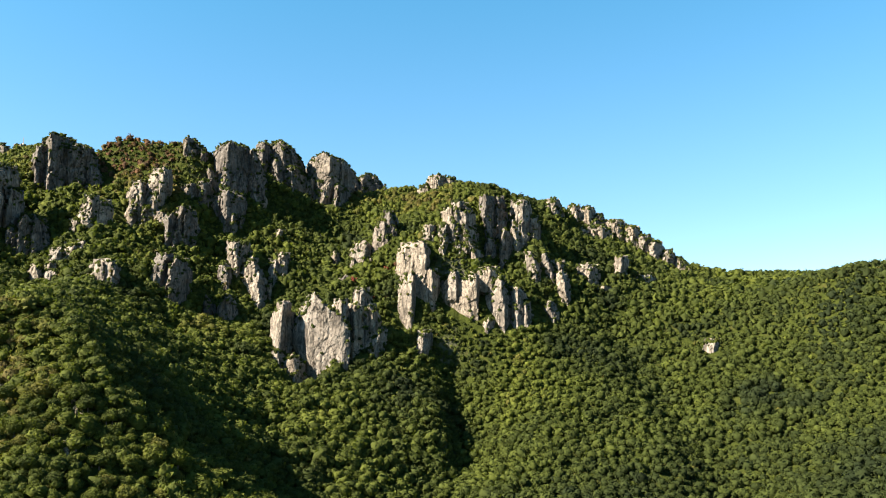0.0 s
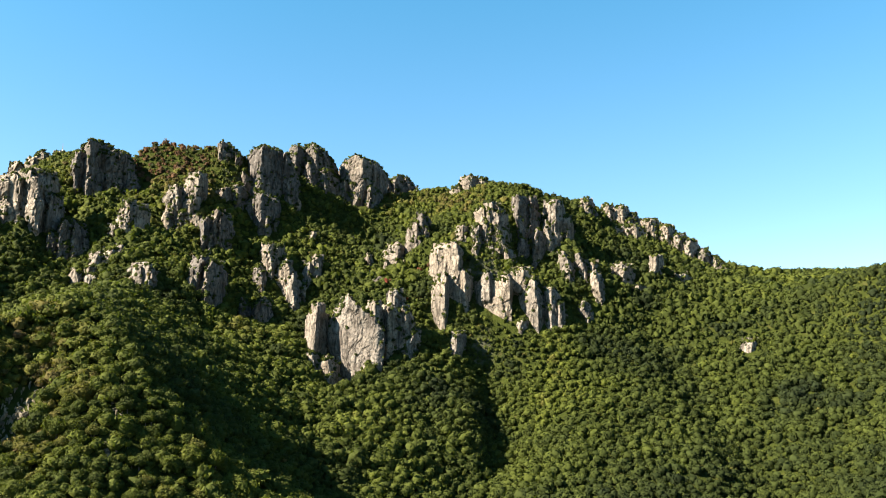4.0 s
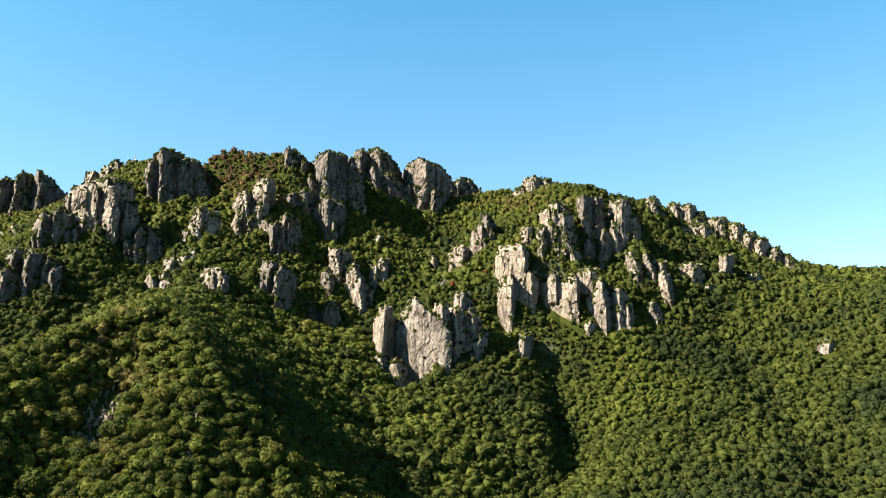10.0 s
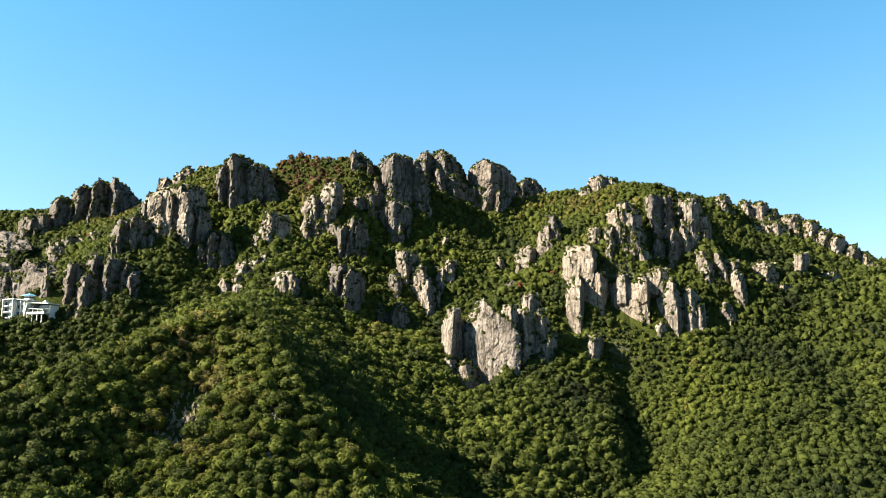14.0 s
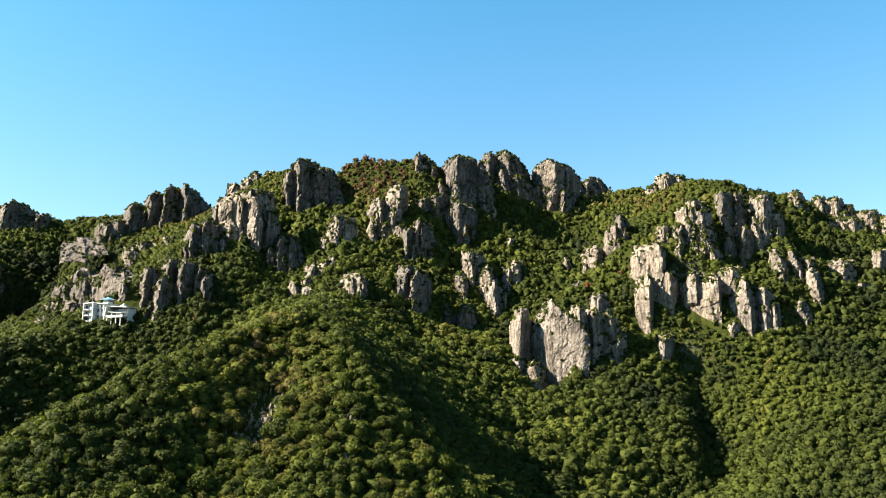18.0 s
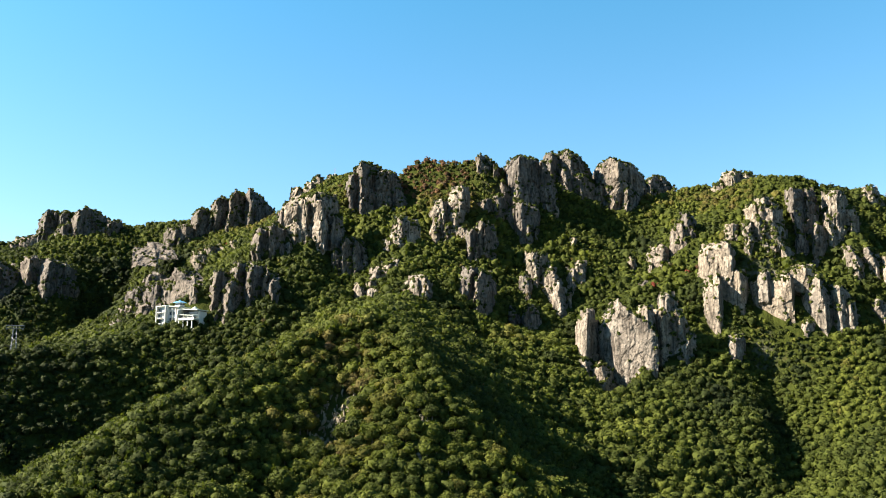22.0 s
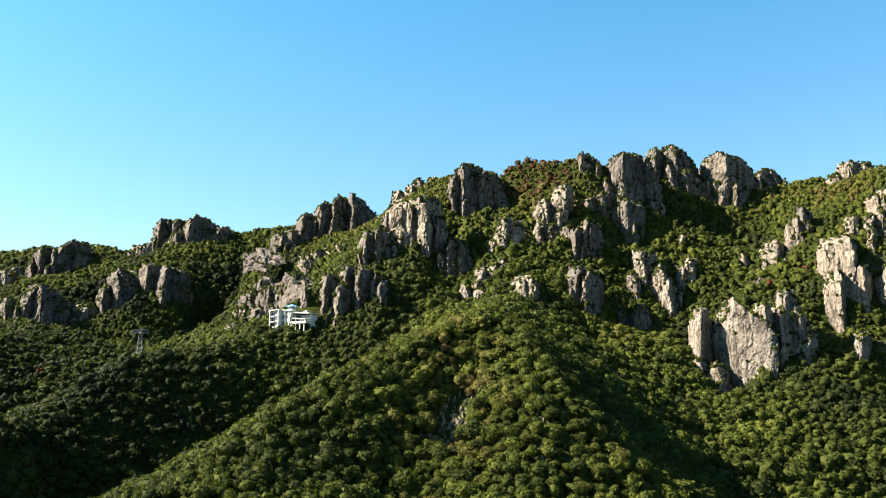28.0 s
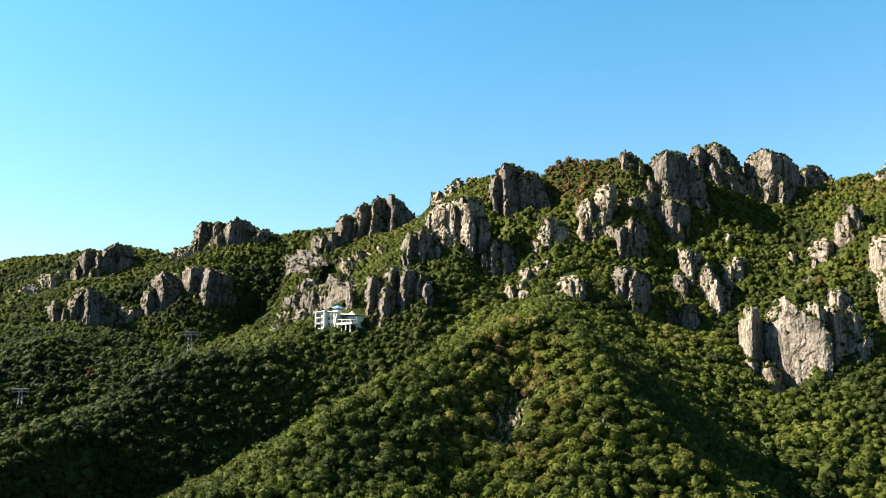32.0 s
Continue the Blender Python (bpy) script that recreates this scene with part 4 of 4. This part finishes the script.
def broadleaf_trees(spots):
    """Trees that stand out singly on the near spur, each with trunk, limbs and crown."""
    kinds = []
    for k in range(6):
        tree = tagged(new("broadleaf_tree"), "broadleaf tree with a rounded, uneven green crown", "tree", "trees of the near spur")
        v, f = crown(900 + k, 380, 0.1, 12, 6)
        part("crown", mesh_of("crown", v + (0, 0, 0.95), f, TREE_LEAVES), tree)
        bm = bmesh.new()
        bmesh.ops.create_cone(bm, cap_ends=True, segments=7, radius1=0.09, radius2=0.045, depth=1.5, matrix=Matrix.Translation((0, 0, 0.35)))
        for i in range(4):
            limb = Matrix.Translation((0, 0, 0.95)) @ pose(0, 0, 0, 0, 0, 90 * i + 20 * k) @ pose(0, 0, 0, 42, 0, 0) @ Matrix.Translation((0, 0, 0.3))
            bmesh.ops.create_cone(bm, cap_ends=True, segments=5, radius1=0.035, radius2=0.012, depth=0.6, matrix=limb)
        me = bpy.data.meshes.new("trunk")
        bm.to_mesh(me)
        bm.free()
        me.materials.append(BARK)
        part("trunk", me, tree)
        kinds.append(tree)
    rng = random.Random(3)
    for n, (x, y, z, r) in enumerate(spots):
        m = pose(x, y, z - 0.1 * r, 0, 0, rng.uniform(0, 360))
        if n < len(kinds):
            tree = kinds[n]
            tree.matrix_basis = m
        else:
            tree = copy_thing(kinds[n % len(kinds)], m)
        tree.scale = (r, r, r * rng.uniform(0.85, 1.15))


def build_woods():
    x, y, z, rad, tint = scatter()
    far = np.hypot(x, y)
    single = np.nonzero((x > -262) & (x < -130) & (y > 372) & (y < 478))[0][::2][:260]
    broadleaf_trees([(x[i], y[i], z[i], rad[i]) for i in single])
    rest = np.ones(len(x), bool)
    rest[single] = False
    x, y, z, rad, tint, far = x[rest], y[rest], z[rest], rad[rest], tint[rest], far[rest]
    zones = ((far < 570, 90, 0.16, 7, 4), ((far >= 570) & (far < 800), 28, 0.23, 6, 4), (far >= 800, 12, 0.3, 5, 3))
    names = (("near_woods", "dense green broadleaf woods with olive and yellow patches"), ("slope_woods", "dense mixed green woods on steep slopes"), ("ridge_woods", "low olive-green and brown scrub woods on the ridge"))
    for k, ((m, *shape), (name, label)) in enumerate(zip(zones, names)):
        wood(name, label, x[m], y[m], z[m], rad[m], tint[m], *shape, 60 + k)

    rng = np.random.RandomState(21)
    gx, gy = np.meshgrid(np.arange(-1000, 480, 5.0), np.arange(330, 1000, 5.0))
    sx, sy = (gx + rng.uniform(-2.5, 2.5, gx.shape)).ravel(), (gy + rng.uniform(-2.5, 2.5, gx.shape)).ravel()
    incline = np.hypot(height(sx + 4, sy) - height(sx - 4, sy), height(sx, sy + 4) - height(sx, sy - 4)) / 8
    sz = height(sx, sy)
    ok = (incline > 1.0) | (rng.rand(len(sx)) < 0.32)
    for fx, fy, a, b, top, low in FOOT:
        r = math.hypot(fx, fy)
        du, dv = ((sx - fx) * fy - (sy - fy) * fx) / r, ((sx - fx) * fx + (sy - fy) * fy) / r
        ok &= ((du / (0.9 * a)) ** 2 + (dv / (0.8 * b)) ** 2 > 1) | (sz > top - 3)
    for fx, fy in ((-497, 632), (-484, 637), (-471, 642), (-236, 438), (-238, 428)):
        ok &= np.hypot(sx - fx, sy - fy) > 10
    sx, sy = sx[ok], sy[ok]
    fx, fy = np.meshgrid(np.arange(-700, 300, 2.6), np.arange(600, 1000, 2.6))      # steep rocky ground is thick with scrub
    fx, fy = (fx + rng.uniform(-1.3, 1.3, fx.shape)).ravel(), (fy + rng.uniform(-1.3, 1.3, fy.shape)).ravel()
    rise_ = np.hypot(height(fx + 4, fy) - height(fx - 4, fy), height(fx, fy + 4) - height(fx, fy - 4)) / 8
    pick_ = (rise_ > 1.7) & (rng.rand(len(fx)) < 0.55)
    for ox, oy, a, b, top, low in FOOT:
        r = math.hypot(ox, oy)
        du, dv = ((fx - ox) * oy - (fy - oy) * ox) / r, ((fx - ox) * ox + (fy - oy) * oy) / r
        pick_ &= (du / (0.8 * a)) ** 2 + (dv / (0.7 * b)) ** 2 > 1
    sx, sy = np.concatenate([sx, fx[pick_]]), np.concatenate([sy, fy[pick_]])
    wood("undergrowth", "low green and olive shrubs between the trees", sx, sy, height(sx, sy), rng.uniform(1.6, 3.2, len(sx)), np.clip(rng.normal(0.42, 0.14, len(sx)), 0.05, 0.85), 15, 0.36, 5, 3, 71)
    q = np.array(LEDGES)
    rng = np.random.RandomState(5)
    wood("crag_scrub", "low olive and dark green scrub and dwarf pines on rock ledges", q[:, 0], q[:, 1], q[:, 2] - 0.4, q[:, 3], np.clip(rng.normal(0.36, 0.16, len(q)), 0.05, 0.85), 9, 0.42, 5, 3, 70)


build_woods()


# ---- the cable car station on its spur ----
WHITE = plain("white_render", (0.46, 0.45, 0.42), 0.7, 0.3, 0.06, 0.5)
ROOF = plain("pale_roof_metal", (0.4, 0.43, 0.37), 0.5, 0.4, 0.1, 0.4)
BLUE = plain("blue_roof_sheet", (0.1, 0.3, 0.5), 0.5, 0.4, 0.1, 0.6)
DARK_GLASS_AND_SHADE = plain("dark_glass_and_recess_shade", (0.03, 0.04, 0.05), 0.15, 0.5, 0.2, 0.5)
STEEL = plain("galvanised_steel", (0.1, 0.105, 0.11), 0.5, 0.5, 0.15, 2.0, 0.6)
CONCRETE = plain("grey_concrete", (0.4, 0.39, 0.36), 0.85, 0.2, 0.15, 0.5)


def box(name, parent, x, y, z, sx, sy, sz, mat, label="", bevel=0.06, pitch=0.0, roll=0.0, turn=0.0):
    """A bevelled block, x and y its middle and z its underside."""
    bm = bmesh.new()
    bmesh.ops.create_cube(bm, size=1)
    bmesh.ops.scale(bm, vec=(sx, sy, sz), verts=bm.verts)
    bmesh.ops.bevel(bm, geom=list(bm.edges), offset=min(bevel, 0.2 * min(sx, sy, sz)), segments=1, affect="EDGES")
    me = bpy.data.meshes.new(name)
    bm.to_mesh(me)
    bm.free()
    me.materials.append(mat)
    return part(name, me, parent, label, pose(x, y, z + sz / 2, pitch, roll, turn))


def window_in(st, x, y, z, w, h, side=0):
    """A framed window proud of its wall by 5 cm; side 1 looks along -x."""
    sx, sy = (0.5, w) if side else (w, 0.5)
    frame_ = box("window", st, x, y, z, sx, sy, h, WHITE, "white-framed window")
    px, py = (0.1, w - 0.5) if side else (w - 0.5, 0.1)
    box("pane", frame_, -0.28 if side else 0, 0 if side else -0.28, -(h - 0.5) / 2, px, py, h - 0.5, DARK_GLASS_AND_SHADE)


def pyramid(name, st, x, y, z, r, h, mat, label):
    bm = bmesh.new()
    bmesh.ops.create_cone(bm, cap_ends=True, segments=4, radius1=r, radius2=0.12 * r, depth=h)
    me = bpy.data.meshes.new(name)
    bm.to_mesh(me)
    bm.free()
    me.materials.append(mat)
    part(name, me, st, label, pose(x, y, z + h / 2, 0, 0, 45))


def station():
    """Its own axes: x along the long front, y back into the slope, z up."""
    st = tagged(new("cable_car_station"), "white cable car station with stepped roofs and blue rooftop hut", "building")
    st.matrix_world = pose(-484, 633, 160, 0, 0, -10)
    # end block with balconies
    box("wall", st, -16, 0, -4, 10.5, 13, 20.4, WHITE, "white end block")
    box("roof", st, -16.2, -0.6, 16.4, 13.2, 16, 0.8, ROOF, "pale overhanging flat roof", roll=-3)
    for k in range(3):
        z = 0.6 + 5.0 * k
        box("balcony", st, -18.6, -7.4, z, 5.0, 2.2, 1.0, WHITE, "white balcony")
        # Flat dark panel on the wall, painted as the shade inside the recess.
        box("shade_panel", st, -18.6, -6.4, z + 1.0, 4.4, 0.5, 3.2, DARK_GLASS_AND_SHADE, "dark panel for the shade in the balcony recess")
    for k in range(2):
        window_in(st, -13.4, -6.5, 4.4 + 5.6 * k, 3.6, 1.7)
    for k in range(2):
        box("fin", st, -21.5 + 11 * k, -7.2, -4, 0.9, 3.4, 20.4, WHITE, "white upright fin")
    for k in range(3):
        for i in range(2):
            window_in(st, -21.2, -2.4 + 4.4 * i, 1.4 + 5 * k, 2.6, 2.6, 1)
    # middle block
    box("wall", st, -4.5, 1.5, -4, 12.6, 12, 19.6, WHITE, "white middle block")
    box("roof", st, -4, 0.8, 15.8, 15, 14.5, 0.7, ROOF, "pale sloping roof", roll=5)
    for k in range(2):
        for i in range(2):
            window_in(st, -7.6 + 4.4 * i, -4.5, 3.0 + 5.6 * k, 3.0, 3.4)
    for i in range(3):
        box("fin", st, -9.8 + 4.4 * i, -4.9, -2, 0.8, 1.5, 17.6, WHITE, "white upright fin")
    box("fin", st, 2.4, -5.6, -2, 1.0, 4.4, 15, WHITE, "slanting white buttress", roll=12)
    # landing hall towards the valley: solid, dark panels give the shade of its bays
    box("wall", st, 12.5, 4, -2, 20, 9, 13.2, WHITE, "white landing hall")
    box("roof", st, 12.2, 2.2, 12.6, 23, 13.5, 0.8, ROOF, "pale long roof over the bay", roll=4)
    box("shade_panel", st, 12.5, -0.65, 8.6, 17, 0.5, 2.6, DARK_GLASS_AND_SHADE, "dark panel for the shade in the cabin bay")
    box("roof", st, 11.5, -3.6, 7.6, 19, 6.4, 0.6, ROOF, "pale canopy roof", roll=5)
    box("shade_panel", st, 10.5, -0.7, 4.6, 14, 0.5, 2.4, DARK_GLASS_AND_SHADE, "dark panel for the shade in the lower bay")
    box("terrace", st, 14, -4.6, 3.2, 19, 7, 0.8, ROOF, "pale terrace slab")
    box("parapet", st, 14, -7.9, 4.0, 19, 0.4, 1.2, WHITE, "white parapet")
    for i in range(4):
        box("post", st, 4 + 5.4 * i, -6.2, 4.0, 0.6, 0.6, 3.6, WHITE, "white post")
        box("post", st, 5 + 5.2 * i, -7.2, -4, 0.8, 0.8, 7.2, WHITE, "white post")
    # rooftop hut and roof light
    hut = box("hut", st, -3.2, 1.2, 16.2, 5.6, 5.6, 3.8, WHITE, "white rooftop hut")
    box("band", hut, 0, 0, -0.2, 5.7, 5.7, 1.3, DARK_GLASS_AND_SHADE, "dark window band")
    pyramid("hut_roof", st, -3.2, 1.2, 20.0, 6.2, 2.0, BLUE, "light blue pyramid roof")
    pyramid("roof_light", st, 13.5, 3, 13.2, 4.0, 2.8, ROOF, "small pale pyramid roof light")
    box("base", st, 0, 2, -12, 43, 12, 8.2, CONCRETE, "grey concrete base in the slope")


station()


def bar(name, parent, a, b, r, mat, label=""):
    a, b = Vector(a), Vector(b)
    bm = bmesh.new()
    bmesh.ops.create_cone(bm, cap_ends=True, segments=6, radius1=r, radius2=r, depth=(b - a).length)
    me = bpy.data.meshes.new(name)
    bm.to_mesh(me)
    bm.free()
    me.materials.append(mat)
    return part(name, me, parent, label, Matrix.Translation((a + b) / 2) @ (b - a).to_track_quat("Z", "Y").to_matrix().to_4x4())


def pylon():
    py = tagged(new("cable_pylon"), "grey lattice steel cable car pylon above the trees", "pylon", "cable car pylons")
    tall, foot, head = 17.0, 2.2, 1.0
    for sx in (-1, 1):
        for sy in (-1, 1):
            bar("leg", py, (sx * foot, sy * foot, -6), (sx * head, sy * head, tall), 0.22, STEEL)
    for k in range(5):
        z0, z1 = -4 + 4.0 * k, -4 + 4.0 * (k + 1)
        w0, w1 = (foot + (head - foot) * (z + 6) / (tall + 6) for z in (z0, z1))
        for s in (-1, 1):
            bar("brace", py, (-w0, s * w0, z0), (w1, s * w1, z1), 0.11, STEEL)
            bar("brace", py, (s * w0, -w0, z0), (s * w1, w1, z1), 0.11, STEEL)
    bar("crossarm", py, (-6.5, 0, tall), (6.5, 0, tall), 0.42, STEEL)
    bar("crossarm", py, (-6.5, 0, tall - 2.2), (6.5, 0, tall - 2.2), 0.3, STEEL)
    for s in (-1, 1):
        for k in range(3):
            bar("hanger", py, (s * (2.4 + 2 * k), 0, tall - 2.2), (s * (2.4 + 2 * k), 0, tall), 0.14, STEEL)
        box("sheave_train", py, s * 5.8, 0, tall - 3.4, 0.7, 5.5, 0.8, STEEL, "dark sheave train")
    return py


PYLON = pylon()
PYLON.matrix_basis = pose(-556, 520, 136, 0, 0, 35)
copy_thing(PYLON, pose(-673, 455, 90, 0, 0, 35))


def monument():
    mo = tagged(new("summit_monument"), "slender pale summit monument on the rocky top", "monument")
    mo.location = (-489, 950, 376)
    box("plinth", mo, 0, 0, -3, 2.2, 2.2, 4.4, CONCRETE, "grey plinth")
    bm = bmesh.new()
    bmesh.ops.create_cone(bm, cap_ends=True, segments=3, radius1=0.7, radius2=0.3, depth=8)
    me = bpy.data.meshes.new("shaft")
    bm.to_mesh(me)
    bm.free()
    me.materials.append(STEEL)
    part("shaft", me, mo, "steel shaft", pose(0, 0, 5.2))


monument()


# ---- bare scree on the near spur ----
def scree():
    rng = random.Random(11)
    for cx, cy, spread, count in ((-236, 438, 14, 90), (-238, 426, 9, 30), (-184, 428, 5, 9), (-190, 446, 6, 7), (-178, 412, 5, 8)):
        for k in range(count):
            x, y = cx + rng.gauss(0, spread * 0.55), cy + rng.gauss(0, spread * 0.6)
            z = float(height(np.array([x]), np.array([y]))[0])
            w = rng.uniform(1.6, 4.4)
            stone = new("scree_rock", column_mesh("scree_rock", w, w * rng.uniform(0.25, 0.42), 0.3, 7000 + k + int(count) * 31, SCREE, 1.0, 1.4, "dome", 0.6))
            stone.matrix_basis = pose(x, y, z - 0.03 * w, rng.uniform(-12, 12), rng.uniform(-12, 12), rng.uniform(0, 360))
            tagged(stone, "pale broken granite rock lying on the wooded spur", "rock", "scree rocks")


scree()
